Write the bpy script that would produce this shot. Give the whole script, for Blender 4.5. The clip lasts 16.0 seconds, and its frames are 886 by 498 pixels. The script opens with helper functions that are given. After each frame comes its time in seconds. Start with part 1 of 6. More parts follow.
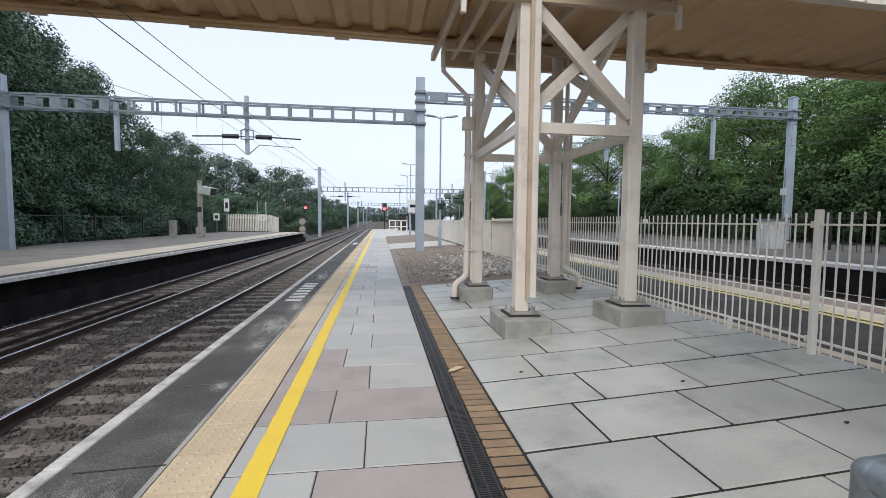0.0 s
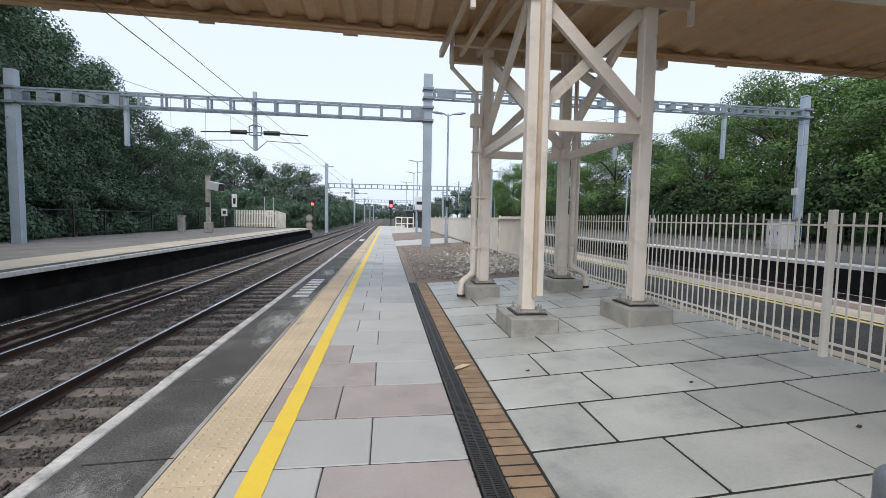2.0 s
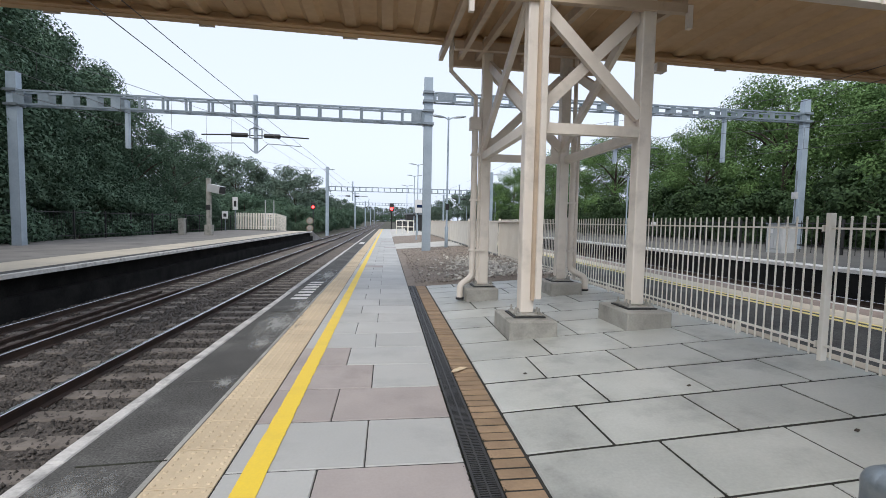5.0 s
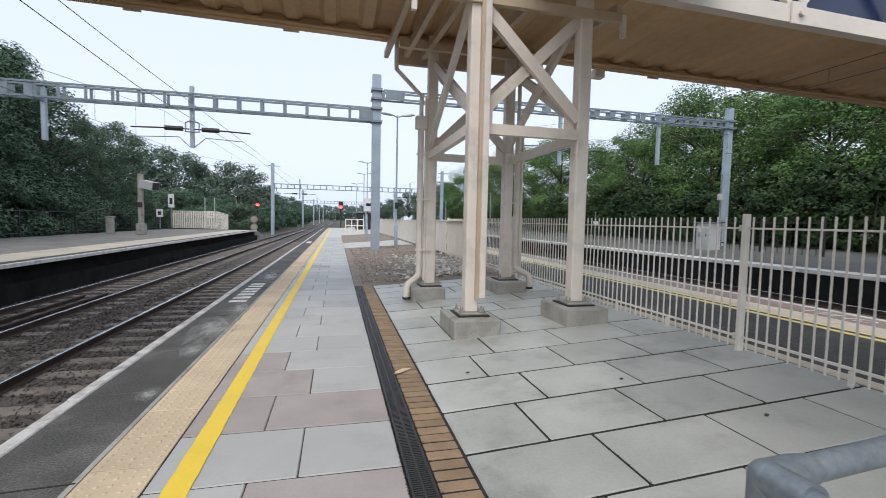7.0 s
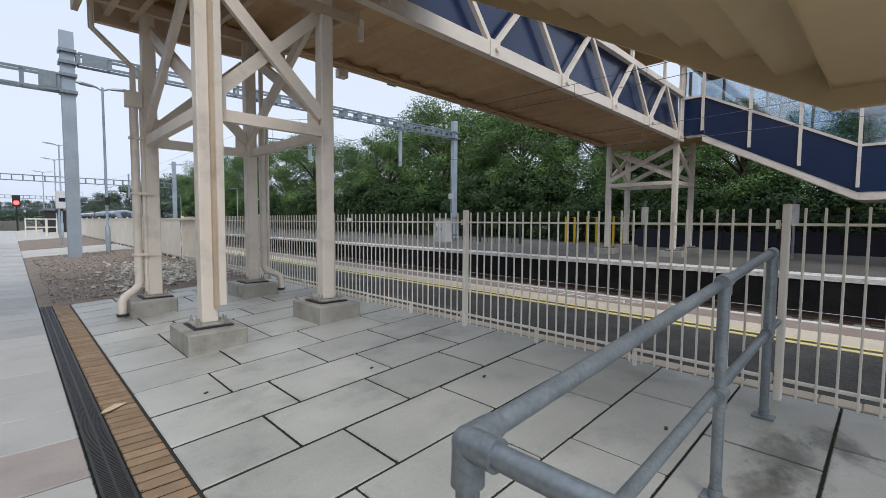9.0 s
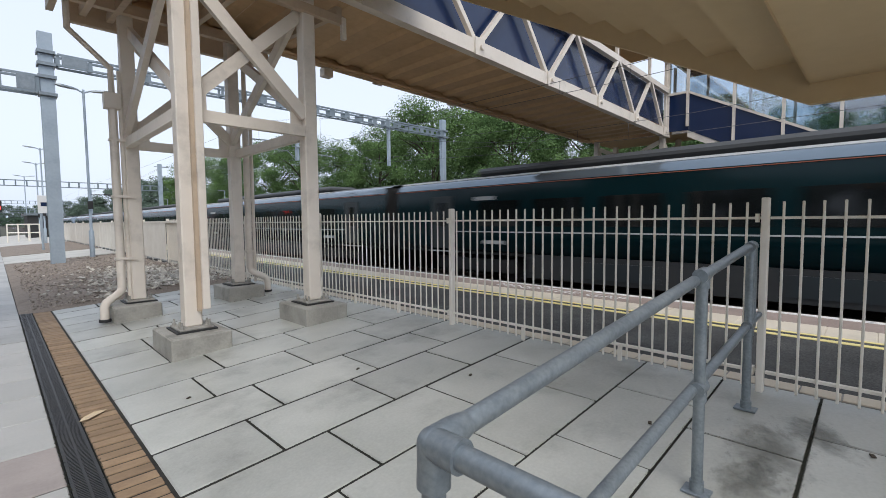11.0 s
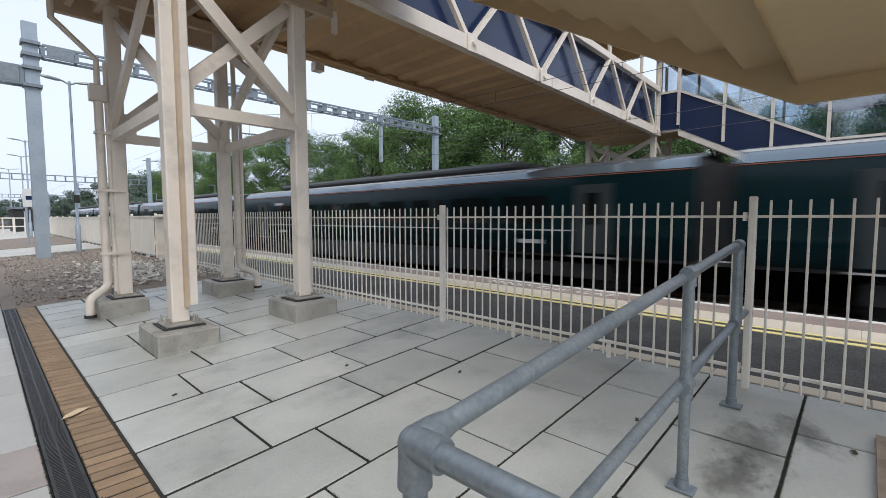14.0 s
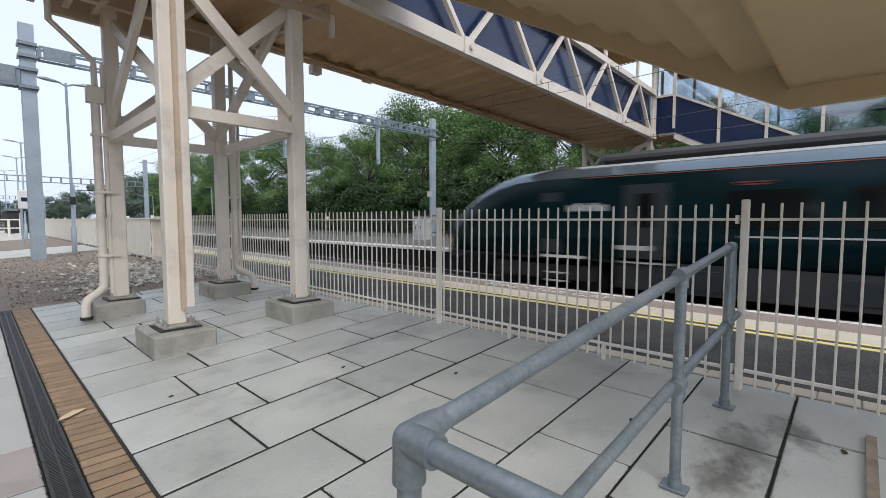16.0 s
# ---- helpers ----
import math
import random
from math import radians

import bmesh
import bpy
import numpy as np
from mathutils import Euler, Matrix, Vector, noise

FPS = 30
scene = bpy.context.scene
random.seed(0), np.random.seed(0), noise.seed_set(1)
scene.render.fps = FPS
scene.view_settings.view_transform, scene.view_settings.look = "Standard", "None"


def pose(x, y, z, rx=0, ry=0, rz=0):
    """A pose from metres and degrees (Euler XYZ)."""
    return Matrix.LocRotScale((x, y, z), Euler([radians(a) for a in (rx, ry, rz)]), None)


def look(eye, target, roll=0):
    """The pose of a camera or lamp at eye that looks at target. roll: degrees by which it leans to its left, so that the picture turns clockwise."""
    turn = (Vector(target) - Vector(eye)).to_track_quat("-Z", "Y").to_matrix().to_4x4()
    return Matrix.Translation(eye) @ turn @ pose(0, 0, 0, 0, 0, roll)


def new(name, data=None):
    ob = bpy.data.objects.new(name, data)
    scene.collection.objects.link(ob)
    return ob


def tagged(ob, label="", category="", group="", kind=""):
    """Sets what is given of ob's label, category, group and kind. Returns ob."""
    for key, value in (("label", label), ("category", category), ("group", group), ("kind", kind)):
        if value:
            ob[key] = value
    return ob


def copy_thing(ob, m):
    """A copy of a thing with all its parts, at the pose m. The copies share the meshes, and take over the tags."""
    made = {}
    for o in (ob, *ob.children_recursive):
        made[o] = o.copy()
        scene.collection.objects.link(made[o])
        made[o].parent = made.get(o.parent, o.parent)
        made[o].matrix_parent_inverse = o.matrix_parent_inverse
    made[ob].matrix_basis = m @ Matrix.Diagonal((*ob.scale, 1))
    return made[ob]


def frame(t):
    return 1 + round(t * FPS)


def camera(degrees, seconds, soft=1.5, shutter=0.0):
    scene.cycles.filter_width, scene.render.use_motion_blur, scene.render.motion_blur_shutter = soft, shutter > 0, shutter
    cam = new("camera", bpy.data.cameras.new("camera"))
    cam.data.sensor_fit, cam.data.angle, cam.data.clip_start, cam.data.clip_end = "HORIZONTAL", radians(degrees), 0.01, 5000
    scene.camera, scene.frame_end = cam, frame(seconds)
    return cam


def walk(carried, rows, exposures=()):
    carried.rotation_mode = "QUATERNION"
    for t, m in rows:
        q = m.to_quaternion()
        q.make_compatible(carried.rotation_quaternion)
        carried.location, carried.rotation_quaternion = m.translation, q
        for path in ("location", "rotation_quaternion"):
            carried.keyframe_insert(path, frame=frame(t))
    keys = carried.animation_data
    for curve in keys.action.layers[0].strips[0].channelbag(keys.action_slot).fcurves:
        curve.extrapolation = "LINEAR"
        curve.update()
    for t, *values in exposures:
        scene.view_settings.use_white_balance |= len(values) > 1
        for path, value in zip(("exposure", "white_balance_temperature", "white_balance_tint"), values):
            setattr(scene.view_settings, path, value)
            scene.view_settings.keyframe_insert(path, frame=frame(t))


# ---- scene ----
cam = camera(90.0, 16.0, 0.6, 0.22)
PATH = [
    (0, (-0.042, 0.001, 1.428), (0.241, 1.977, 1.303), 0.5),
    (0.5, (-0.061, 0.018, 1.426), (0.225, 1.993, 1.296), 0.7),
    (1, (-0.058, 0.019, 1.427), (0.217, 1.995, 1.293), 0.9),
    (1.5, (-0.058, 0.01, 1.425), (0.206, 1.988, 1.291), 0.9),
    (2, (-0.051, 0.018, 1.425), (0.205, 1.997, 1.288), 1.0),
    (2.5, (-0.046, 0.011, 1.425), (0.199, 1.991, 1.288), 1.1),
    (3, (-0.035, 0.001, 1.427), (0.202, 1.983, 1.295), 1.0),
    (5.5, (-0.016, 0.019, 1.416), (0.25, 1.998, 1.294), 1.2),
    (6, (-0.009, 0.012, 1.423), (0.275, 1.987, 1.298), 1.2),
    (6.5, (0.009, 0.023, 1.429), (0.326, 1.994, 1.303), 1.2),
    (7, (0.07, 0.033, 1.432), (0.538, 1.973, 1.308), 1.2),
    (7.5, (0.105, 0.04, 1.437), (0.861, 1.888, 1.314), 1.4),
    (8, (0.114, 0.048, 1.443), (1.21, 1.716, 1.322), 1.5),
    (8.5, (0.129, 0.053, 1.432), (1.432, 1.565, 1.31), 0.8),
    (9, (0.182, 0.055, 1.427), (1.576, 1.485, 1.306), 0.4),
    (11.5, (0.24, 0.02, 1.422), (1.663, 1.42, 1.294), -0.5),
    (12, (0.246, 0.019, 1.42), (1.666, 1.42, 1.283), -0.6),
    (12.5, (0.251, 0.018, 1.423), (1.674, 1.418, 1.285), -0.6),
    (13, (0.25, 0.022, 1.423), (1.68, 1.413, 1.284), -0.4),
    (13.5, (0.252, 0.018, 1.421), (1.69, 1.402, 1.282), -0.3),
    (14, (0.26, 0.021, 1.423), (1.705, 1.397, 1.282), -0.1),
    (14.5, (0.26, 0.019, 1.426), (1.71, 1.388, 1.287), 0.1),
    (15, (0.256, 0.015, 1.423), (1.709, 1.382, 1.286), 0.1),
    (15.5, (0.254, 0.011, 1.425), (1.708, 1.379, 1.291), 0.1),
    (16, (0.247, -0.001, 1.422), (1.701, 1.366, 1.292), -0.0),
]
walk(cam, [(t, look(eye, target, roll)) for t, eye, target, roll in PATH], [(0, 0.46), (6.6, 0.46), (7.5, 0.34), (8.0, 0.22), (8.5, 0.2), (9.2, 0.3), (11.5, 0.42), (16.0, 0.46)])

# ---- world, sun and exposure ----
world = bpy.data.worlds.new("overcast_sky")
scene.world = world
world.use_nodes = True
wn, wl = world.node_tree.nodes, world.node_tree.links
sky = wn.new("ShaderNodeTexSky")
sky.sky_type = 'NISHITA'
sky.sun_disc = False
sky.sun_elevation = radians(50)
sky.sun_rotation = radians(200)
sky.dust_density = 3.0
grey = wn.new("ShaderNodeHueSaturation")
grey.inputs["Saturation"].default_value = 0.22
wl.new(sky.outputs[0], grey.inputs["Color"])
veil = wn.new("ShaderNodeMix")
veil.data_type = 'RGBA'
veil.inputs[0].default_value = 0.72
veil.inputs[7].default_value = (8.3, 9.4, 11.5, 1)
wl.new(grey.outputs[0], veil.inputs[6])
wl.new(veil.outputs[2], wn["Background"].inputs["Color"])
wn["Background"].inputs["Strength"].default_value = 0.090
sun_data = bpy.data.lights.new("sun", 'SUN')
sun_data.energy, sun_data.angle, sun_data.color = 1.22, radians(40), (1.0, 0.95, 0.88)
sun_ob = new("sun", sun_data)
sun_ob.matrix_world = look((0, 0, 30), (12.45, 21.9, 0))

# ---- materials ----
MATS = {}


def material(name, colour, other=None, rough=0.7, metal=0.0, scale=2.0, fine=40.0, fine_mix=0.35, bump=0.15, bump_dist=0.004,
             per_object=0.0, per_island=0.0, space="world", stretch=(1, 1, 1), contrast=(0.35, 0.65), spec=0.5, stain=0.0, stain_scale=0.9):
    """Two colours mixed by a broad noise and a fine one, with relief."""
    m = bpy.data.materials.new(name)
    m.use_nodes = True
    nt = m.node_tree
    n, l = nt.nodes, nt.links
    b = n["Principled BSDF"]
    other = other or tuple(c * 0.75 for c in colour)
    if space == "world":
        src = n.new("ShaderNodeNewGeometry").outputs["Position"]
    else:
        src = n.new("ShaderNodeTexCoord").outputs["Object"]
    mp = n.new("ShaderNodeMapping")
    mp.inputs["Scale"].default_value = stretch
    l.new(src, mp.inputs[0])
    src = mp.outputs[0]
    big, small = n.new("ShaderNodeTexNoise"), n.new("ShaderNodeTexNoise")
    big.inputs["Scale"].default_value, big.inputs["Detail"].default_value = scale, 4
    small.inputs["Scale"].default_value, small.inputs["Detail"].default_value = fine, 3
    l.new(src, big.inputs["Vector"])
    l.new(src, small.inputs["Vector"])
    ramp = n.new("ShaderNodeMapRange")
    ramp.inputs[1].default_value, ramp.inputs[2].default_value = contrast
    l.new(big.outputs[0], ramp.inputs[0])
    ramp2 = n.new("ShaderNodeMapRange")
    ramp2.inputs[1].default_value, ramp2.inputs[2].default_value = 0.3, 0.7
    l.new(small.outputs[0], ramp2.inputs[0])
    mixv = n.new("ShaderNodeMix")
    mixv.inputs[0].default_value = fine_mix
    l.new(ramp.outputs[0], mixv.inputs[2])
    l.new(ramp2.outputs[0], mixv.inputs[3])
    mix = n.new("ShaderNodeMix")
    mix.data_type = 'RGBA'
    mix.inputs[6].default_value, mix.inputs[7].default_value = (*colour, 1), (*other, 1)
    l.new(mixv.outputs[0], mix.inputs[0])
    out = mix.outputs[2]
    if stain:
        blot, edge = n.new("ShaderNodeTexNoise"), n.new("ShaderNodeMapRange")
        blot.inputs["Scale"].default_value, blot.inputs["Detail"].default_value, blot.inputs["Roughness"].default_value = stain_scale, 6, 0.65
        l.new(src, blot.inputs["Vector"])
        edge.inputs[1].default_value, edge.inputs[2].default_value, edge.inputs[3].default_value, edge.inputs[4].default_value = 0.52, 0.72, 1.0, 1.0 - stain
        l.new(blot.outputs[0], edge.inputs[0])
        dirt = n.new("ShaderNodeHueSaturation")
        l.new(edge.outputs[0], dirt.inputs["Value"])
        l.new(out, dirt.inputs["Color"])
        out = dirt.outputs[0]
    for amount, node, socket in ((per_object, "ShaderNodeObjectInfo", "Random"), (per_island, "ShaderNodeNewGeometry", "Random Per Island")):
        if amount:
            rnd = n.new(node)
            mr = n.new("ShaderNodeMapRange")
            mr.inputs[3].default_value, mr.inputs[4].default_value = 1 - amount, 1 + amount
            l.new(rnd.outputs[socket], mr.inputs[0])
            hs = n.new("ShaderNodeHueSaturation")
            l.new(mr.outputs[0], hs.inputs["Value"])
            l.new(out, hs.inputs["Color"])
            out = hs.outputs[0]
    l.new(out, b.inputs["Base Color"])
    b.inputs["Roughness"].default_value, b.inputs["Metallic"].default_value = rough, metal
    b.inputs["Specular IOR Level"].default_value = spec
    if bump:
        bp = n.new("ShaderNodeBump")
        bp.inputs["Strength"].default_value, bp.inputs["Distance"].default_value = bump, bump_dist
        l.new(small.outputs[0], bp.inputs["Height"])
        l.new(bp.outputs[0], b.inputs["Normal"])
    MATS[name] = m
    return m


slab_m = material("paving_slab", (0.475, 0.477, 0.44), (0.352, 0.357, 0.325), 0.44, scale=1.9, fine=55, per_object=0.10, bump=0.25, stain=0.36, stain_scale=1.5)
slab_clean_m = material("smooth_slab", (0.455, 0.447, 0.42), (0.395, 0.39, 0.37), 0.6, scale=1.3, fine=60, per_object=0.09, bump=0.12, stain=0.2, stain_scale=1.0)
slab_pink_m = material("pink_slab", (0.40, 0.35, 0.325), (0.33, 0.29, 0.27), 0.78, scale=2.2, fine=60, per_object=0.06, stain=0.3)
bed_m = material("mortar_bed", (0.035, 0.033, 0.028), (0.014, 0.014, 0.012), 0.95, scale=6)
asphalt_m = material("asphalt", (0.135, 0.13, 0.121), (0.028, 0.027, 0.025), 0.9, scale=1.6, fine=75, fine_mix=0.7, bump=0.7, stain=-0.8, stain_scale=1.2, spec=0.3)
pale_deck_m = material("pale_deck", (0.36, 0.345, 0.315), (0.26, 0.25, 0.23), 0.85, scale=0.7, fine=30, bump=0.2, stain=0.4)
edging_m = material("worn_edging", (0.34, 0.27, 0.21), (0.22, 0.17, 0.13), 0.85, scale=5, fine=50, bump=0.3, stain=0.4, stain_scale=6)
worn_m = material("worn_asphalt", (0.135, 0.128, 0.115), (0.085, 0.08, 0.072), 0.85, scale=0.7, fine=60, bump=0.3)
brown_deck_m = material("brown_grey_deck", (0.25, 0.23, 0.205), (0.17, 0.155, 0.14), 0.85, scale=0.8, fine=40, bump=0.3, stain=0.4)
tactile_m = material("tactile_paving", (0.61, 0.485, 0.325), (0.51, 0.40, 0.265), 0.75, scale=2.0, fine=80, per_object=0.06, stain=0.25)
pale_tactile_m = material("pale_tactile", (0.70, 0.61, 0.48), (0.59, 0.51, 0.40), 0.7, scale=1.2, fine=60, stain=0.25)
yellow_m = material("yellow_paint", (0.84, 0.585, 0.045), (0.70, 0.49, 0.06), 0.6, scale=3, fine=60, contrast=(0.5, 0.8))
pale_yellow_m = material("faded_yellow_paint", (0.92, 0.77, 0.30), (0.80, 0.66, 0.28), 0.65, scale=3, fine=60, contrast=(0.5, 0.8))
cream_paving_m = material("cream_paving", (0.56, 0.49, 0.38), (0.46, 0.405, 0.32), 0.75, scale=0.8, fine=30, bump=0.15, stain=0.25)
white_paint_m = material("white_paint", (0.76, 0.735, 0.69), (0.46, 0.435, 0.40), 0.75, scale=7, fine=45, contrast=(0.45, 0.7), stain=0.6, stain_scale=5.0)
edge_paint_m = material("worn_edge_paint", (0.62, 0.595, 0.56), (0.30, 0.285, 0.265), 0.8, scale=6, fine=45, contrast=(0.42, 0.68), stain=0.6, stain_scale=4.0)
brick_m = material("tan_brick", (0.33, 0.225, 0.135), (0.23, 0.155, 0.095), 0.8, scale=6, fine=60, per_object=0.12)
drain_m = material("black_drain", (0.022, 0.022, 0.024), (0.035, 0.034, 0.032), 0.55, scale=9, fine=60)
cream_m = material("cream_steel", (0.77, 0.70, 0.615), (0.69, 0.62, 0.54), 0.5, scale=1.2, fine=12, fine_mix=0.25, bump=0.05, stain=0.25, stain_scale=2.0)
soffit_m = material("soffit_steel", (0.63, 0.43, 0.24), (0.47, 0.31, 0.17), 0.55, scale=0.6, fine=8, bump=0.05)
# Cream steel browned: the shade under the deck is put into this colour.
shaded_cream_m = material("shaded_cream_steel", (0.56, 0.44, 0.32), (0.46, 0.355, 0.255), 0.5, scale=1.2, fine=12, fine_mix=0.25, bump=0.05, stain=0.3, stain_scale=2.0)
stair_m = material("stair_soffit", (0.66, 0.51, 0.31), (0.58, 0.445, 0.27), 0.6, scale=0.7, fine=8, bump=0.05)
fence_m = material("fence_paint", (0.86, 0.81, 0.72), (0.76, 0.705, 0.615), 0.6, scale=2.5, fine=20, bump=0.08)
galv_m = material("galvanised_steel", (0.29, 0.325, 0.345), (0.17, 0.20, 0.225), 0.4, 0.5, scale=9, fine=70, fine_mix=0.55, bump=0.08)
mast_m = material("grey_blue_mast", (0.40, 0.47, 0.53), (0.31, 0.37, 0.43), 0.55, 0.2, scale=1.6, fine=14, bump=0.05)
truss_m = material("grey_truss", (0.25, 0.30, 0.335), (0.17, 0.21, 0.24), 0.55, 0.2, scale=1.6, fine=14, bump=0.05)
concrete_m = material("concrete", (0.40, 0.385, 0.345), (0.27, 0.26, 0.23), 0.85, scale=3.5, fine=45, bump=0.25, stain=0.4, stain_scale=3.0)
pale_path_m = material("pale_concrete_path", (0.56, 0.54, 0.49), (0.46, 0.44, 0.40), 0.8, scale=0.8, fine=30, bump=0.2, stain=0.3)
# Near-black and almost without specular, for all the platform faces.
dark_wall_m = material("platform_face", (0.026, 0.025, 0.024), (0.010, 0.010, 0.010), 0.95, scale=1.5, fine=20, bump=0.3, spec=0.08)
ballast_m = material("ballast", (0.125, 0.107, 0.093), (0.045, 0.039, 0.034), 0.95, scale=2.5, fine=38, fine_mix=0.7, bump=0.9, bump_dist=0.03)
stone_m = material("ballast_stone", (0.14, 0.122, 0.108), (0.036, 0.031, 0.027), 0.95, scale=3, fine=40, per_island=0.4)
rubble_m = material("rubble_soil", (0.32, 0.265, 0.22), (0.19, 0.152, 0.12), 0.95, scale=3, fine=35, fine_mix=0.6, bump=0.9, bump_dist=0.03)
rubble_stone_m = material("rubble_stone", (0.38, 0.325, 0.275), (0.18, 0.15, 0.12), 0.95, scale=0.9, fine=40, per_island=0.4)
pale_stone_m = material("pale_rubble", (0.62, 0.585, 0.52), (0.40, 0.36, 0.30), 0.95, scale=4, fine=40, per_island=0.35)
rail_m = material("rusty_rail", (0.075, 0.045, 0.032), (0.04, 0.027, 0.022), 0.7, 0.3, scale=3, fine=50)
rail_top_m = material("polished_rail_head", (0.80, 0.80, 0.81), (0.62, 0.62, 0.64), 0.2, 0.9, scale=3, fine=50, bump=0)
sleeper_m = material("concrete_sleeper", (0.20, 0.172, 0.148), (0.11, 0.094, 0.08), 0.95, scale=4, fine=40, per_object=0.1)
blue_m = material("navy_panel", (0.009, 0.021, 0.066), (0.012, 0.027, 0.078), 0.22, scale=0.5, fine=6, bump=0)
ground_m = material("rough_ground", (0.085, 0.075, 0.055), (0.05, 0.055, 0.032), 0.95, scale=0.3, fine=6, bump=0.6, bump_dist=0.05)
leaf_m = material("leaves_dark", (0.12, 0.182, 0.118), (0.06, 0.105, 0.07), 0.75, scale=0.5, fine=5, per_island=0.3, bump=0, spec=0.12)
# Deep green, taken darker still to put understorey shade into the leaves.
leaf4_m = material("leaves_green_shaded", (0.055, 0.09, 0.038), (0.027, 0.05, 0.022), 0.65, scale=0.5, fine=5, per_island=0.3, bump=0, spec=0.1)
leaf2_m = material("leaves_bright", (0.17, 0.275, 0.092), (0.066, 0.122, 0.048), 0.75, scale=0.5, fine=5, per_island=0.32, bump=0, spec=0.12)
# Leaves of the far trees: some distance haze is mixed into the green.
leaf3_m = material("leaves_far_hazed", (0.15, 0.20, 0.15), (0.095, 0.135, 0.105), 0.8, scale=0.4, fine=4, per_island=0.25, bump=0, spec=0.08)
trunk_m = material("bark", (0.075, 0.058, 0.042), (0.04, 0.03, 0.022), 0.95, scale=4, fine=25, bump=0.6, bump_dist=0.02)
train_m = material("train_green", (0.002, 0.013, 0.016), (0.003, 0.017, 0.021), 0.18, scale=0.3, fine=3, space="object", bump=0, spec=0.22)
train_door_m = material("train_door", (0.027, 0.034, 0.038), (0.034, 0.041, 0.045), 0.3, scale=0.6, fine=5, space="object", bump=0)
train_roof_m = material("train_roof", (0.20, 0.245, 0.285), (0.16, 0.20, 0.24), 0.14, 0.6, scale=0.5, fine=5, space="object", bump=0)
train_top_m = material("train_roof_top", (0.075, 0.078, 0.08), (0.05, 0.052, 0.054), 0.6, scale=0.5, fine=5, space="object", bump=0)
train_skirt_m = material("train_skirt", (0.036, 0.038, 0.04), (0.02, 0.022, 0.023), 0.6, scale=0.6, fine=6, space="object", bump=0)
train_under_m = material("train_underframe", (0.012, 0.012, 0.013), (0.02, 0.02, 0.02), 0.8, scale=1, fine=8, space="object", bump=0)
train_glass_m = material("train_glass", (0.006, 0.007, 0.008), (0.008, 0.009, 0.010), 0.08, scale=1, fine=5, space="object", bump=0)
crest_m = material("dull_red_crest", (0.26, 0.06, 0.04), (0.22, 0.05, 0.035), 0.5, scale=1, fine=5, space="object", bump=0)
orange_m = material("orange_line", (0.42, 0.12, 0.065), (0.36, 0.10, 0.055), 0.5, scale=1, fine=5, space="object", bump=0)
pale_grey_m = material("pale_grey", (0.50, 0.51, 0.51), (0.40, 0.41, 0.41), 0.5, scale=1.5, fine=15, bump=0.03)
train_yellow_m = material("warning_yellow", (0.75, 0.55, 0.03), (0.70, 0.50, 0.03), 0.45, scale=1, fine=5, space="object", bump=0)
yellow_steel_m = material("yellow_steel", (0.62, 0.40, 0.02), (0.52, 0.33, 0.02), 0.5, scale=3, fine=20, bump=0)
black_m = material("black_metal", (0.02, 0.02, 0.021), (0.03, 0.03, 0.03), 0.6, scale=3, fine=20)
brown_brick_m = material("brown_brick_strip", (0.33, 0.255, 0.215), (0.24, 0.18, 0.15), 0.85, scale=2.5, fine=40)
cable_m = material("cable", (0.14, 0.14, 0.145), (0.10, 0.10, 0.10), 0.6, 0.3, bump=0)
sign_white_m = material("sign_white", (0.75, 0.75, 0.74), (0.68, 0.68, 0.67), 0.5, scale=3, fine=20, bump=0)
hedge_dark_m = material("dark_boarding", (0.010, 0.013, 0.024), (0.016, 0.018, 0.03), 0.7, scale=1, fine=10)
moss_m = material("joint_dirt", (0.02, 0.022, 0.014), (0.035, 0.036, 0.022), 0.95, scale=8, fine=60)


def glow(name, colour, strength):
    m = bpy.data.materials.new(name)
    m.use_nodes = True
    b = m.node_tree.nodes["Principled BSDF"]
    b.inputs["Base Color"].default_value = (*colour, 1)
    b.inputs["Emission Color"].default_value = (*colour, 1)
    b.inputs["Emission Strength"].default_value = strength
    return m


red_glow_m = glow("red_signal_light", (1.0, 0.03, 0.03), 9.0)


def make_glass():
    m = bpy.data.materials.new("window_glass")
    m.use_nodes = True
    n, l = m.node_tree.nodes, m.node_tree.links
    g, t, mx = n.new("ShaderNodeBsdfGlossy"), n.new("ShaderNodeBsdfTransparent"), n.new("ShaderNodeMixShader")
    g.inputs["Roughness"].default_value = 0.03
    t.inputs["Color"].default_value = (0.85, 0.92, 0.97, 1)
    mx.inputs[0].default_value = 0.22
    l.new(t.outputs[0], mx.inputs[1])
    l.new(g.outputs[0], mx.inputs[2])
    l.new(mx.outputs[0], n["Material Output"].inputs["Surface"])
    return m


glass_m = make_glass()


